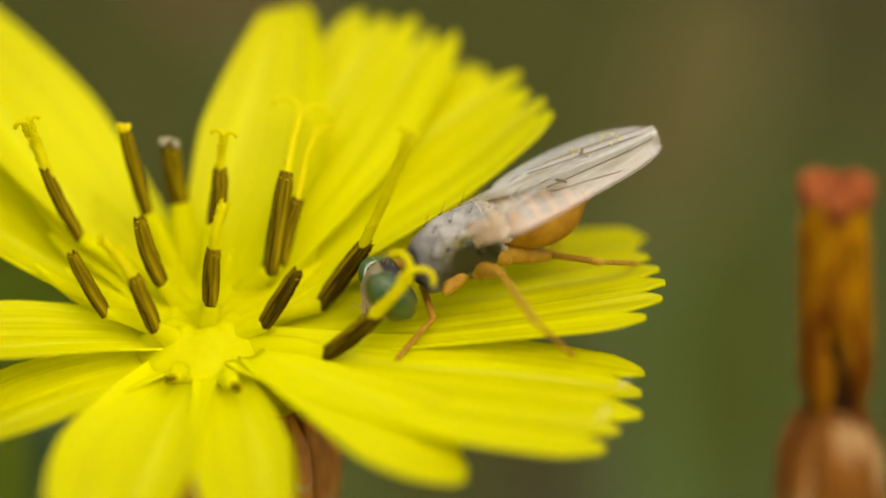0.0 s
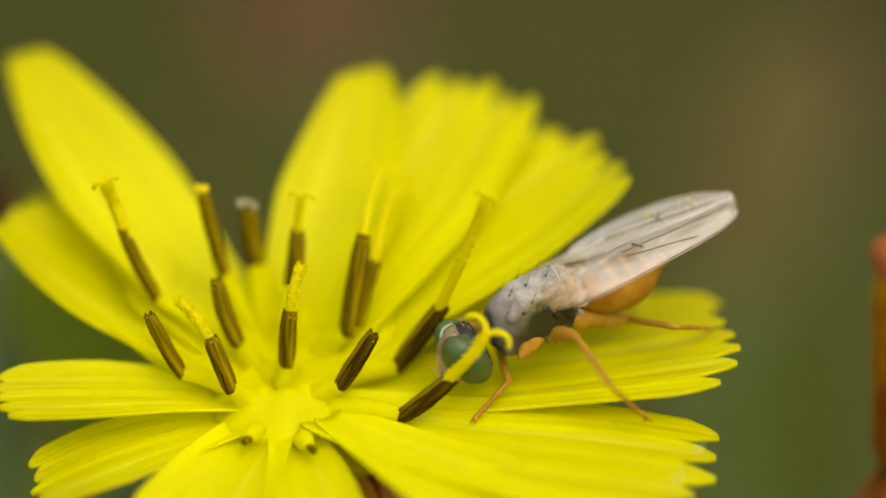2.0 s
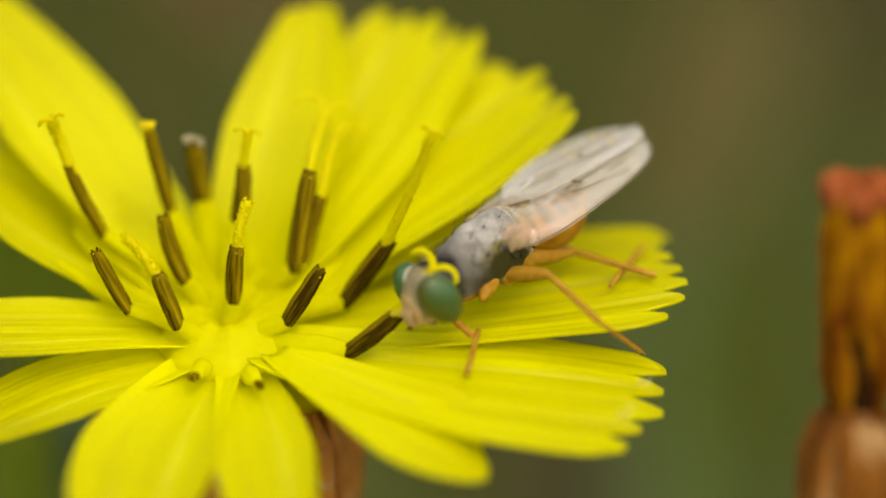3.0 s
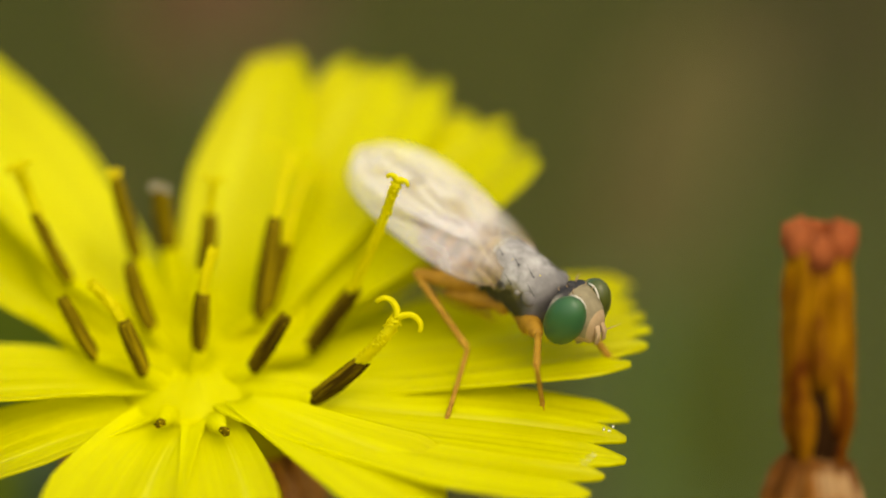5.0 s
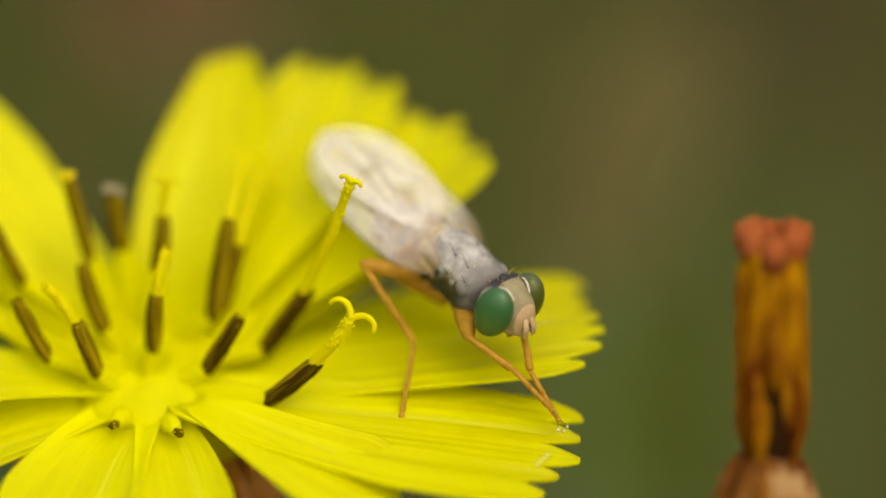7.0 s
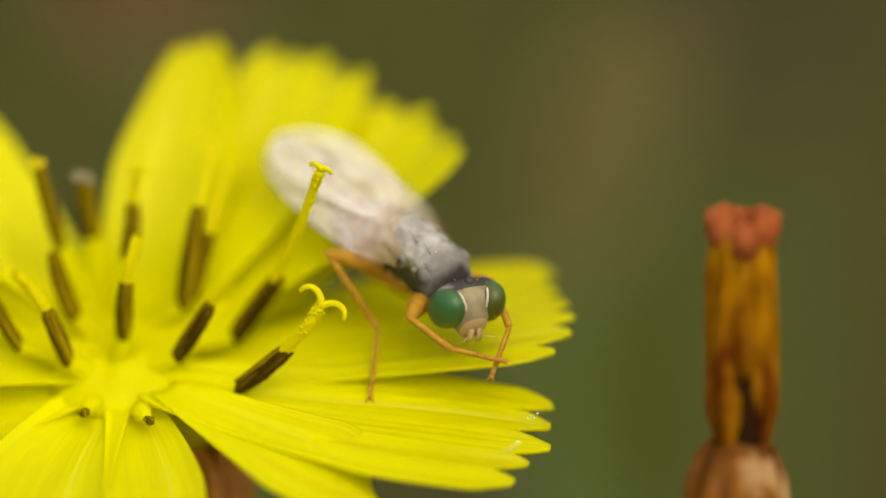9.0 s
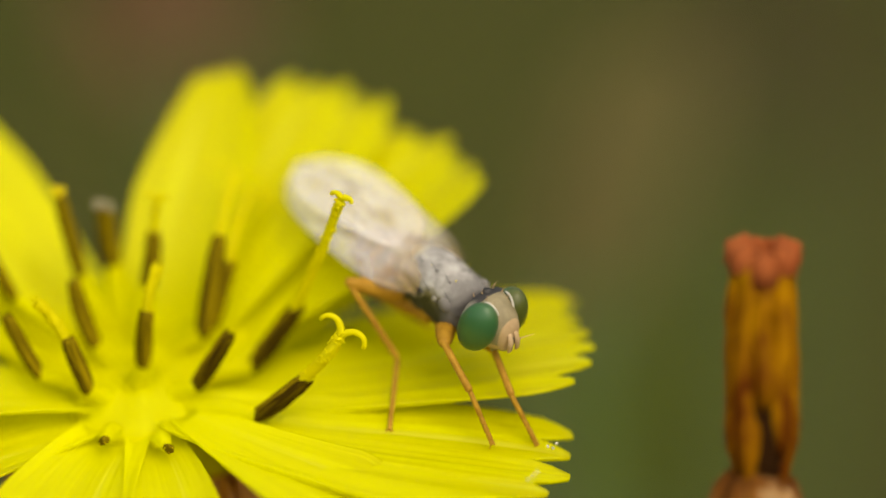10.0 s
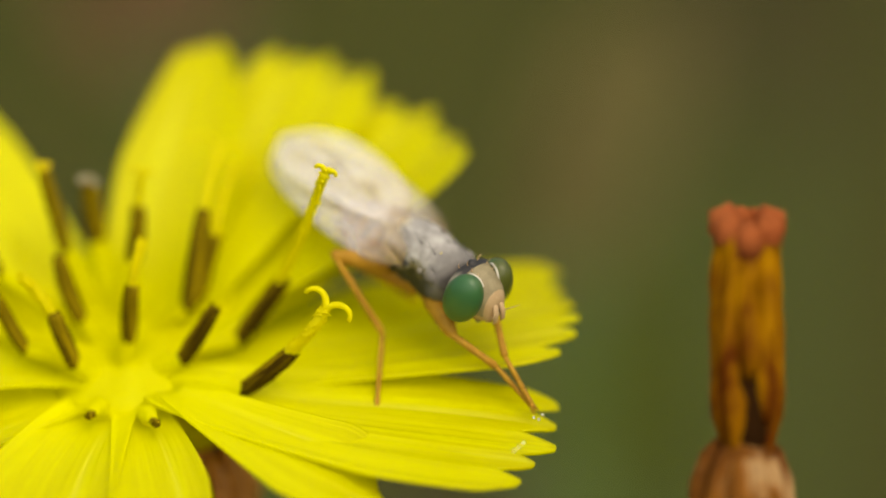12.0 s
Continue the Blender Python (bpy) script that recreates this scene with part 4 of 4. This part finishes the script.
def build_wing(s):
    """One wing, folded flat along the back; s is 1 on the left and -1 on the right."""
    def edge(t):
        w = (0.72 + 0.28 * math.sin(0.5 * math.pi * min(1, t / 0.5))) * (1 - 0.9 * math.exp(-t / 0.085)) if t < 0.5 else math.sqrt(max(0.0004, 1 - ((t - 0.5) / 0.5) ** 2.6))
        return 0.70 * w, 0.86 * w * min(1.0, max(0.10, (t - 0.02) / 0.26))

    def spot(t, c):
        """t along the wing, c from -1 at the rear edge to 1 at the front edge, in wing space: the hinge at the origin."""
        lead, trail = edge(t)
        y = s * ((lead if c > 0 else trail) * c)
        z = 0.10 * math.sin(math.pi * t) - 0.34 * max(0, c) ** 2 * (1 - 0.45 * t) + 0.012 * math.sin(9 * c + 2 * t)
        return Vector((-WING_LENGTH * t, y, z))

    bm = bmesh.new()
    nt, nc = 30, 16
    up = [[bm.verts.new(spot(i / nt, 2 * j / nc - 1) + Vector((0, 0, 0.006))) for j in range(nc + 1)] for i in range(nt + 1)]
    dn = [[bm.verts.new(spot(i / nt, 2 * j / nc - 1) - Vector((0, 0, 0.006))) for j in range(nc + 1)] for i in range(nt + 1)]
    for i in range(nt):
        for j in range(nc):
            bm.faces.new((up[i][j], up[i][j + 1], up[i + 1][j + 1], up[i + 1][j]))
            bm.faces.new((dn[i][j], dn[i + 1][j], dn[i + 1][j + 1], dn[i][j + 1]))
        bm.faces.new((up[i][0], up[i + 1][0], dn[i + 1][0], dn[i][0]))
        bm.faces.new((up[i][nc], dn[i][nc], dn[i + 1][nc], up[i + 1][nc]))
    w = part("wing", bm, WING, fly, "clear pearly wing whitened for sky glare, with brown veins")

    def vein(pts, r):
        bm = bmesh.new()
        tube(bm, [spot(t, c) + Vector((0, 0, 0.01)) for t, c in pts], [r] * len(pts), 5)
        part("vein", bm, VEIN, w)

    vein([(0.02 + 0.96 * k / 20, 0.98) for k in range(21)], 0.011)
    for c0, c1, t1 in ((0.6, 0.85, 0.72), (0.4, 0.45, 0.96), (0.1, -0.02, 0.97), (-0.15, -0.5, 0.9)):
        vein([(0.40 + (t1 - 0.40) * k / 14, c0 * 0.7 + (c1 - c0 * 0.7) * (k / 14) ** 0.8) for k in range(15)], 0.011)
    for t, ca, cb in ((0.46, 0.20, 0.42), (0.64, -0.28, 0.03)):
        vein([(t + 0.03 * k / 4, ca + (cb - ca) * k / 4) for k in range(5)], 0.018)
    w.matrix_local = Matrix.Translation(Vector((-0.10, 0.40 * s, 0.36 + (0.05 if s < 0 else 0))) * MM * SIZE[0]) @ Euler((radians(-6 * s), radians(0), radians(6.0 * s))).to_matrix().to_4x4()
    return w


def build_head():
    """The head, which nods on the neck: its origin is the neck joint."""
    bm = bmesh.new()
    loft(bm, [(0.0, 0, 0.12, 0.12), (0.03, 0, 0.42, 0.36), (0.10, 0.0, 0.53, 0.44), (0.34, 0.0, 0.44, 0.47), (0.52, -0.01, 0.36, 0.44), (0.68, -0.04, 0.27, 0.36),
              (0.79, -0.10, 0.19, 0.26), (0.83, -0.14, 0.05, 0.08)], 28, 5, 2.2,
         lambda x, b: 1 if x < 0.2 else (2 if (b > 200 and b < 340) or x > 0.72 else 0))
    head = part("head", bm, (FRONS, OCCIPUT, FACE), fly, "orange-brown face between large green eyes", (0.82, 0, -0.02))
    for s in (-1, 1):
        bm = bmesh.new()
        turn = Euler((0, radians(14), radians(-14 * s))).to_matrix().to_4x4()
        ball(bm, (0.36, 0.37 * s, 0.02), (0.335, 0.275, 0.505), 32, turn=turn)
        part("eye", bm, EYE, head, "large smooth green compound eye")
        bm = bmesh.new()
        pts = []
        for k in range(15):
            b = radians(118 - 150 * k / 14)
            pts.append(turn @ Vector((0.29 * math.cos(b), -0.13 * s, 0.452 * math.sin(b))) + Vector((0.36, 0.37 * s, 0.02)))
        tube(bm, pts, [0.022] * 15, 6, flat=0.7)
        part("eye_rim", bm, RIM, head, "whitish line along the eye")
        bm = bmesh.new()
        tube(bm, [(0.74, 0.06 * s, 0.04), (0.82, 0.07 * s, 0.0), (0.88, 0.08 * s, -0.11), (0.89, 0.085 * s, -0.25), (0.87, 0.085 * s, -0.32)], [0.04, 0.05, 0.055, 0.05, 0.02], 10, flat=0.7)
        hair(bm, (0.88, 0.12 * s, -0.10), (1.0, 0.36 * s, -0.02), 0.010, 0.02)
        part("antenna", bm, FACE, head, "short pale drooping antenna")
    bm = bmesh.new()
    for x, y, z in ((0.12, 0.12, 0.44), (0.28, 0.17, 0.45), (0.42, 0.16, 0.41), (0.04, 0.22, 0.38)):
        for s in (-1, 1):
            hair(bm, (x, y * s, z), (x + 0.03, y * s * 1.25, z + 0.13), 0.012, -0.02)
    tagged(part("head_bristles", bm, FACE, head, "pale upright bristles on the crown"), kind="stuff")
    bm = bmesh.new()
    ball(bm, (0.11, 0, 0.44), (0.08, 0.09, 0.04), 10)
    part("ocelli", bm, OCCIPUT, head)
    bm = bmesh.new()
    tube(bm, [(0.46, 0, -0.26), (0.50, 0, -0.38), (0.53, 0, -0.46), (0.56, 0, -0.49)], [0.15, 0.14, 0.12, 0.11], 12)
    part("proboscis", bm, FRONS, head, "tan stubby proboscis")
    bm = bmesh.new()
    tube(bm, [(0.70, 0, -0.02), (0.84, 0, -0.06), (0.96, 0, -0.14)], [0.19, 0.17, 0.13], 12)
    part("neck", bm, NECK, fly, "dark thin neck")
    return head


LEGS = {}


def build_leg(key, name, hip, femur, tibia, tarsus, thick, stout=1.0):
    """A leg of three segments, each along its own x: the femur under the fly, tibia and tarsus under the femur."""
    bm = bmesh.new()
    tube(bm, [(femur * t, 0, 0) for t in (-0.06, 0, 0.15, 0.4, 0.7, 0.92, 1.0, 1.03)], [thick * stout * r for r in (0.7, 0.95, 1.12, 1.2, 1.02, 0.74, 0.58, 0.3)], 12)
    fe = part(name, bm, LEG, fly, "orange leg")
    bm = bmesh.new()
    tube(bm, [(tibia * t, 0, 0) for t in (-0.03, 0, 0.2, 0.6, 0.95, 1.0)], [thick * r for r in (0.25, 0.48, 0.52, 0.5, 0.56, 0.35)], 10)
    ti = part("tibia", bm, LEG, fe)
    bm = bmesh.new()
    n = 5
    for k in range(n):
        x0, x1 = tarsus * (0 if k == 0 else 0.32 + 0.15 * k), tarsus * (0.47 + 0.15 * k if k < 4 else 1.0)
        tube(bm, [(x0, 0, 0), (x0 + 0.02, 0, 0), (x1 - 0.02, 0, 0), (x1, 0, 0)], [thick * 0.3, thick * 0.36, thick * 0.40, thick * 0.3], 8)
    for s in (-1, 1):
        hair(bm, (tarsus * 0.97, 0.02 * s, 0), (tarsus * 1.06, 0.07 * s, -0.03), 0.02, 0)
    ta = part("tarsus", bm, LEG, fe)
    LEGS[key] = (fe, ti, ta, Vector(hip) * SIZE[0], femur * SIZE[0], tibia * SIZE[0], tarsus * SIZE[0])


def build_pollen():
    """Loose pollen caught on the wings and back."""
    rnd = random.Random(5)
    bm = bmesh.new()
    for _ in range(20):
        p = Vector((-rnd.uniform(2.2, 3.0), rnd.uniform(-0.3, 0.35), 0.535)) if rnd.random() < 0.75 else Vector((rnd.uniform(-0.7, 0.5), rnd.uniform(-0.5, 0.5), 0.0))
        if p.z == 0:
            p.z = 0.02 + 0.50 * math.sqrt(max(0.05, 1 - (p.y / 0.52) ** 2))
        bmesh.ops.create_icosphere(bm, subdivisions=1, radius=rnd.uniform(0.010, 0.022), matrix=Matrix.Translation(p))
    tagged(part("pollen", bm, POLLEN, fly, "yellow pollen specks"), kind="stuff")


build_thorax()
build_abdomen()
build_pollen()
build_wing(1)
build_wing(-1)
SIZE[0] = 1.08
HEAD = build_head()
SIZE[0] = 1.16
for side_name, s in (("l", 1), ("r", -1)):
    build_leg("f" + side_name, "front_leg", (0.26, 0.20 * s, -0.36), 0.85, 0.85, 0.9, 0.112, 1.25)
    build_leg("m" + side_name, "middle_leg", (-0.12, 0.24 * s, -0.40), 0.95, 1.15, 1.08, 0.098, 1.1)
    build_leg("h" + side_name, "hind_leg", (-0.5, 0.22 * s, -0.32), 1.15, 1.46, 1.3, 0.104, 1.25)


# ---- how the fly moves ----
def body_pose(at, ahead, lean=0.0):
    """The fly's pose: middle of its thorax in millimetres, the way it faces, and its lean to its right in degrees."""
    x = Vector(ahead).normalized()
    up = Vector((0, 0, 1))
    y = up.cross(x).normalized()
    m = Matrix((x, y, x.cross(y))).transposed().to_4x4()
    return Matrix.Translation(Vector(at) * MM) @ m @ pose(0, 0, 0, lean)


def aim(a, b):
    """A pose at a whose x runs towards b, in millimetres."""
    x = (b - a).normalized()
    y = Vector((0, 0, 1)).cross(x)
    y = y.normalized() if y.length > 1e-3 else Vector((0, 1, 0))
    m = Matrix((x, y, x.cross(y))).transposed().to_4x4()
    return Matrix.Translation(a * MM) @ m


def key_leg(key, rows):
    """rows: seconds, then where knee, ankle and toe should be in the fly's space, in millimetres; the segments keep their lengths."""
    fe, ti, ta, hip, lf, lt, ls = LEGS[key]
    out = ([], [], [])
    for t, knee, ankle, toe in rows:
        k = hip + (Vector(knee) - hip).normalized() * lf
        a = k + (Vector(ankle) - k).normalized() * lt
        e = a + (Vector(toe) - a).normalized() * ls
        m = aim(hip, k)
        out[0].append((t, m))
        out[1].append((t, m.inverted() @ aim(k, a)))
        out[2].append((t, m.inverted() @ aim(a, e)))
    for ob, r in zip((fe, ti, ta), out):
        walk(ob, r)


FLY_ROWS = [
    (0.0, (0.40, -1.60, 249.93), (-0.882, -0.38, -0.275), 11),
    (2.7, (0.40, -1.60, 249.93), (-0.882, -0.38, -0.275), 11),
    (3.1, (0.51, -2.01, 249.95), (-0.551, -0.827, -0.112), 8),
    (3.5, (0.92, -1.98, 250.02), (0, -1, -0.027), 4),
    (3.9, (1.23, -1.95, 250.08), (0.457, -0.884, -0.15), 8),
    (4.3, (1.42, -1.93, 250.12), (0.641, -0.724, -0.253), 12),
    (4.5, (1.54, -1.90, 250.17), (0.70, -0.67, -0.256), 10),
    (4.7, (1.65, -1.88, 250.22), (0.741, -0.62, -0.259), 8),
    (5.0, (1.81, -1.86, 250.26), (0.73, -0.64, -0.24), 8),
    (5.2, (1.72, -1.87, 250.25), (0.69, -0.68, -0.25), 6.5),
    (5.5, (1.53, -1.88, 250.23), (0.611, -0.744, -0.269), 5),
    (5.8, (1.58, -1.82, 250.38), (0.60, -0.755, -0.25), 7),
    (6.5, (1.61, -1.79, 250.43), (0.602, -0.76, -0.245), 7.5),
    (8.3, (1.42, -1.80, 250.41), (0.642, -0.749, -0.164), 8),
    (12.0, (1.43, -1.80, 250.42), (0.64, -0.752, -0.16), 8),
]
# seconds, then roll, nod and turn in degrees, and how far the neck is stretched (0 to 1)
HEAD_ROWS = [
    (0.0, -3, 12, -12, 0.75),
    (2.7, -3, 12, -12, 0.75),
    (3.5, 0, 8, 0, 0),
    (4.3, -5, 2, 4, 0),
    (5.5, -5, 2, 4, 0),
    (5.8, -5, 28, -8, 0.42),
    (6.0, -5, 2, 4, 0),
    (6.5, -5, 2, 4, 0),
    (6.7, -5, 18, -4, 0.2),
    (7.0, -5, 2, 4, 0),
    (8.3, -5, 7, 4, 0),
    (8.8, -5, 7, 4, 0),
    (9.0, -5, 29, -21, 0.33),
    (9.1, -3, 30, -18, 0.8),
    (9.2, -3, 28, 6, 1.05),
    (9.3, -5, 25, 16, 0.9),
    (9.5, -5, 7, 4, 0),
    (10.0, -5, 7, 4, 0),
    (10.1, -5, 23, 4, 0.2),
    (10.2, -5, 75, -6, 1),
    (10.3, 3, 67, 14, 1),
    (10.4, 3, 59, 18, 1),
    (10.5, 3, 35, 4, 0.47),
    (10.6, -5, 7, 4, 0),
    (11.3, -5, 7, 4, 0),
    (11.4, -7, 57, 12, 0.96),
    (11.5, -9, 79, 16, 1),
    (11.6, -9, 79, 16, 1),
    (11.7, -7, 63, 12, 1),
    (11.8, -5, 43, 4, 0.64),
    (11.9, -5, 19, 4, 0.11),
    (12.0, -5, 7, 4, 0),
]


def motions():
    walk(fly, [(t, body_pose(p, d, lean)) for t, p, d, lean in FLY_ROWS])
    walk(HEAD, [(t, pose((0.91 + 0.24 * out) * MM, 0, (0.13 - 0.36 * out) * MM, rx, ry, rz)) for t, rx, ry, rz, out in HEAD_ROWS])
    key_leg("fl", [
        (0.0, (0.7, -0.63, -0.68), (0.95, 0.28, -0.95), (1.89, 0.68, -1.18)),
        (2.7, (0.7, -0.63, -0.68), (0.95, 0.28, -0.95), (1.89, 0.68, -1.18)),
        (3.5, (0.95, 0.75, -0.15), (1.15, 1, -0.95), (1.5, 1.2, -1.45)),
        (4.3, (1.11, 0.3, -0.39), (1.53, 0.39, -0.62), (1.74, 0.75, -1.07)),
        (4.5, (1.11, 0.3, -0.39), (1.53, 0.39, -0.62), (1.74, 0.75, -1.07)),
        (5.0, (1.11, 0.3, -0.39), (1.53, 0.39, -0.62), (1.74, 0.75, -1.07)),
        (5.5, (1.3, 0.59, -0.18), (1.74, 0.31, -0.49), (2.15, 0.32, -0.99)),
        (5.8, (1.59, 0.45, -0.34), (2.23, -0.08, -0.84), (2.93, 0.05, -1.38)),
        (6.7, (1.61, 0.38, -0.41), (2.23, -0.15, -0.91), (2.94, -0.02, -1.45)),
        (8.3, (1.7, 0.47, -0.5), (2.27, -0.09, -1.05), (2.94, 0, -1.64)),
        (8.8, (1.7, 0.47, -0.5), (2.27, -0.09, -1.06), (2.94, 0, -1.64)),
        (9.0, (1.45, 0.74, -0.03), (2.1, 0.22, -0.46), (2.3, -0.25, -0.73)),
        (9.2, (1.45, 0.74, -0.03), (2.1, 0.22, -0.46), (2.31, -0.26, -0.74)),
        (9.5, (1.7, 0.46, -0.51), (2.27, -0.1, -1.05), (2.93, -0, -1.65)),
        (9.8, (1.65, 0.31, -0.59), (2.28, -0.16, -1.13), (2.76, -0.31, -1.73)),
        (10.0, (1.54, 0.03, -0.71), (2.14, -0.23, -1.05), (2.48, -0.12, -1.63)),
        (10.2, (1.46, 0.74, -0.04), (2.1, 0.21, -0.46), (2.31, -0.25, -0.74)),
        (10.4, (1.93, 0.27, -0.41), (2.38, 0.08, -0.69), (2.95, 0.25, -0.96)),
        (10.6, (1.7, 0.47, -0.52), (2.27, -0.09, -1.06), (2.94, 0, -1.66)),
        (11.0, (1.7, 0.47, -0.52), (2.25, -0.06, -1.02), (2.81, -0.01, -1.53)),
        (11.2, (1.63, 0.33, -0.56), (2.07, -0.12, -0.89), (2.45, 0.03, -1.49)),
        (11.4, (1.56, 0.64, -0.06), (2.13, 0.3, -0.43), (2.79, 0.2, -1.01)),
        (11.5, (1.67, 0.55, -0.25), (2.17, -0.04, -0.76), (3.03, -0.03, -1.45)),
        (11.7, (1.61, 0.61, -0.14), (2.1, 0.21, -0.47), (2.47, 0.01, -0.86)),
        (12.0, (1.69, 0.46, -0.52), (2.26, -0.1, -1.07), (2.93, -0.01, -1.67)),
    ])
    key_leg("fr", [
        (0.0, (0.95, -0.75, -0.15), (1.15, -1, -0.95), (1.5, -1.2, -1.45)),
        (2.7, (0.95, -0.75, -0.15), (1.15, -1, -0.95), (1.5, -1.2, -1.45)),
        (3.5, (0.95, -0.75, -0.15), (1.15, -1, -0.95), (1.5, -1.2, -1.45)),
        (4.3, (1.11, -0.71, -0.1), (2.02, -1.08, -0.13), (2.11, -0.75, -1.12)),
        (4.7, (1.03, -0.77, -0.04), (1.7, -1.49, 0.03), (1.89, -1.23, -0.96)),
        (5.0, (1.07, -0.76, -0.11), (1.71, -1.51, -0.03), (1.77, -1.26, -1.04)),
        (5.5, (0.86, -0.88, 0.07), (1.34, -0.69, -0.77), (2.1, -0.89, -1.45)),
        (5.8, (1.26, -0.83, -0.23), (2.32, -0.29, -0.61), (3.03, 0.02, -1.32)),
        (6.0, (1.23, -0.37, -0.71), (2.22, -0.32, -0.77), (2.5, 0.06, -1.7)),
        (6.7, (1.27, -0.9, -0.28), (2.33, -0.35, -0.69), (3.04, -0.05, -1.4)),
        (8.3, (1.16, -0.29, -0.89), (1.96, 0.1, -1.33), (2.79, 0.31, -1.93)),
        (8.8, (1.16, -0.29, -0.89), (1.96, 0.1, -1.33), (2.79, 0.31, -1.93)),
        (9.0, (0.96, -1.28, -0.24), (1.85, -0.91, -0.49), (2.39, -0.4, -0.61)),
        (9.2, (0.96, -1.28, -0.24), (1.84, -0.91, -0.49), (2.4, -0.4, -0.61)),
        (9.5, (1.16, -0.29, -0.89), (1.96, 0.1, -1.33), (2.79, 0.31, -1.93)),
        (9.8, (1.15, -0.91, -0.28), (2.14, -0.58, -0.84), (2.76, -0.39, -1.64)),
        (10.0, (1.04, -0.91, -0.17), (1.87, -0.93, -0.85), (2.35, -0.88, -1.64)),
        (10.2, (0.96, -1.28, -0.25), (1.85, -0.91, -0.5), (2.4, -0.39, -0.62)),
        (10.4, (1.5, -0.89, -0.47), (2.37, -0.43, -0.62), (2.85, -0.2, -0.92)),
        (10.6, (1.16, -0.29, -0.89), (1.96, 0.1, -1.33), (2.79, 0.31, -1.93)),
        (11.0, (1.32, -0.8, -0.37), (2.5, -0.22, -0.91), (3.18, 0.3, -1.65)),
        (11.2, (1.18, -0.87, -0.29), (2.04, -0.68, -0.83), (2.57, -0.41, -1.47)),
        (11.4, (0.65, -1.31, 0.04), (1.48, -0.6, 0.13), (2.14, -0.19, -0.18)),
        (11.5, (1.16, -0.94, -0.16), (2.07, -0.48, -0.36), (2.57, 0.01, -0.46)),
        (11.7, (1.11, -1.08, -0.22), (1.9, -0.76, -0.43), (2.45, -0.19, -0.51)),
        (12.0, (1.21, -0.53, -0.67), (2, -0.15, -1.13), (2.82, 0.06, -1.73)),
    ])
    key_leg("ml", [
        (0.0, (-0.23, 1.36, -0.3), (-0.22, 2.52, -0.96), (-0.75, 2.09, -2)),
        (2.7, (-0.23, 1.36, -0.3), (-0.22, 2.52, -0.96), (-0.75, 2.09, -2)),
        (3.5, (-0.1, 1.1, -0.35), (-0.2, 1.75, -0.9), (-0.3, 2.2, -1.5)),
        (4.3, (0.1, 0.85, -0.8), (-0.3, 1.3, -1.5), (-0.5, 1.5, -2.2)),
        (12.0, (0.1, 0.85, -0.8), (-0.3, 1.3, -1.5), (-0.5, 1.5, -2.2)),
    ])
    key_leg("mr", [
        (0.0, (-0.1, -1.1, -0.35), (-0.2, -1.75, -0.9), (-0.3, -2.2, -1.5)),
        (2.7, (-0.1, -1.1, -0.35), (-0.2, -1.75, -0.9), (-0.3, -2.2, -1.5)),
        (3.5, (-0.1, -1.1, -0.35), (-0.2, -1.75, -0.9), (-0.3, -2.2, -1.5)),
        (4.3, (-1.18, -0.73, -0.59), (-0.75, 0.24, -1.48), (-2.08, -0.1, -1.48)),
        (5.8, (-1.18, -0.73, -0.59), (-0.75, 0.24, -1.48), (-2.08, -0.1, -1.48)),
        (8.3, (-1.12, -0.57, -0.52), (-0.72, 0.36, -1.44), (-2.07, 0.08, -1.33)),
        (12.0, (-1.13, -0.59, -0.52), (-0.73, 0.35, -1.46), (-2.07, 0.07, -1.33)),
    ])
    key_leg("hl", [
        (0.0, (-1.63, -0.26, -1.02), (-2.03, 1.38, -0.92), (-2.9, 0.36, -1.62)),
        (2.7, (-1.63, -0.26, -1.02), (-2.03, 1.38, -0.92), (-2.9, 0.36, -1.62)),
        (3.5, (-1.2, 0.9, -0.45), (-1.7, 1.3, -1.1), (-2.1, 1.6, -1.6)),
        (4.3, (-1.2, 0.75, -0.9), (-1.7, 1, -1.7), (-2, 1.2, -2.2)),
        (12.0, (-1.2, 0.75, -0.9), (-1.7, 1, -1.7), (-2, 1.2, -2.2)),
    ])
    key_leg("hr", [
        (0.0, (-1.2, -0.9, -0.45), (-1.7, -1.3, -1.1), (-2.1, -1.6, -1.6)),
        (2.7, (-1.2, -0.9, -0.45), (-1.7, -1.3, -1.1), (-2.1, -1.6, -1.6)),
        (3.5, (-1.2, -0.9, -0.45), (-1.7, -1.3, -1.1), (-2.1, -1.6, -1.6)),
        (4.3, (-1.16, -1.32, 0.18), (0.43, -1.78, -0.19), (0, -1.84, -1.63)),
        (4.5, (-1.28, -1.26, 0.17), (-0.5, -1.1, -1.33), (0.28, -2.39, -1.42)),
        (4.7, (-1.6, -1.11, -0.28), (-0.15, -0.97, -1.13), (0.62, -2.22, -1.5)),
        (5.0, (-1.66, -1.03, -0.29), (-0.13, -1.19, -1), (0.52, -2.39, -1.63)),
        (5.5, (-1.28, -1.3, 0.08), (-0.15, -0.96, -1.13), (0.94, -1.93, -1.53)),
        (6.5, (-1.25, -1.35, -0.02), (0.08, -1.16, -1.04), (1.06, -2.13, -1.66)),
        (8.3, (-1.13, -1.35, 0.16), (-0.2, -0.93, -1.2), (0.8, -1.96, -1.66)),
        (12.0, (-1.13, -1.34, 0.18), (-0.05, -1.1, -1.1), (0.9, -2.04, -1.8)),
    ])


motions()
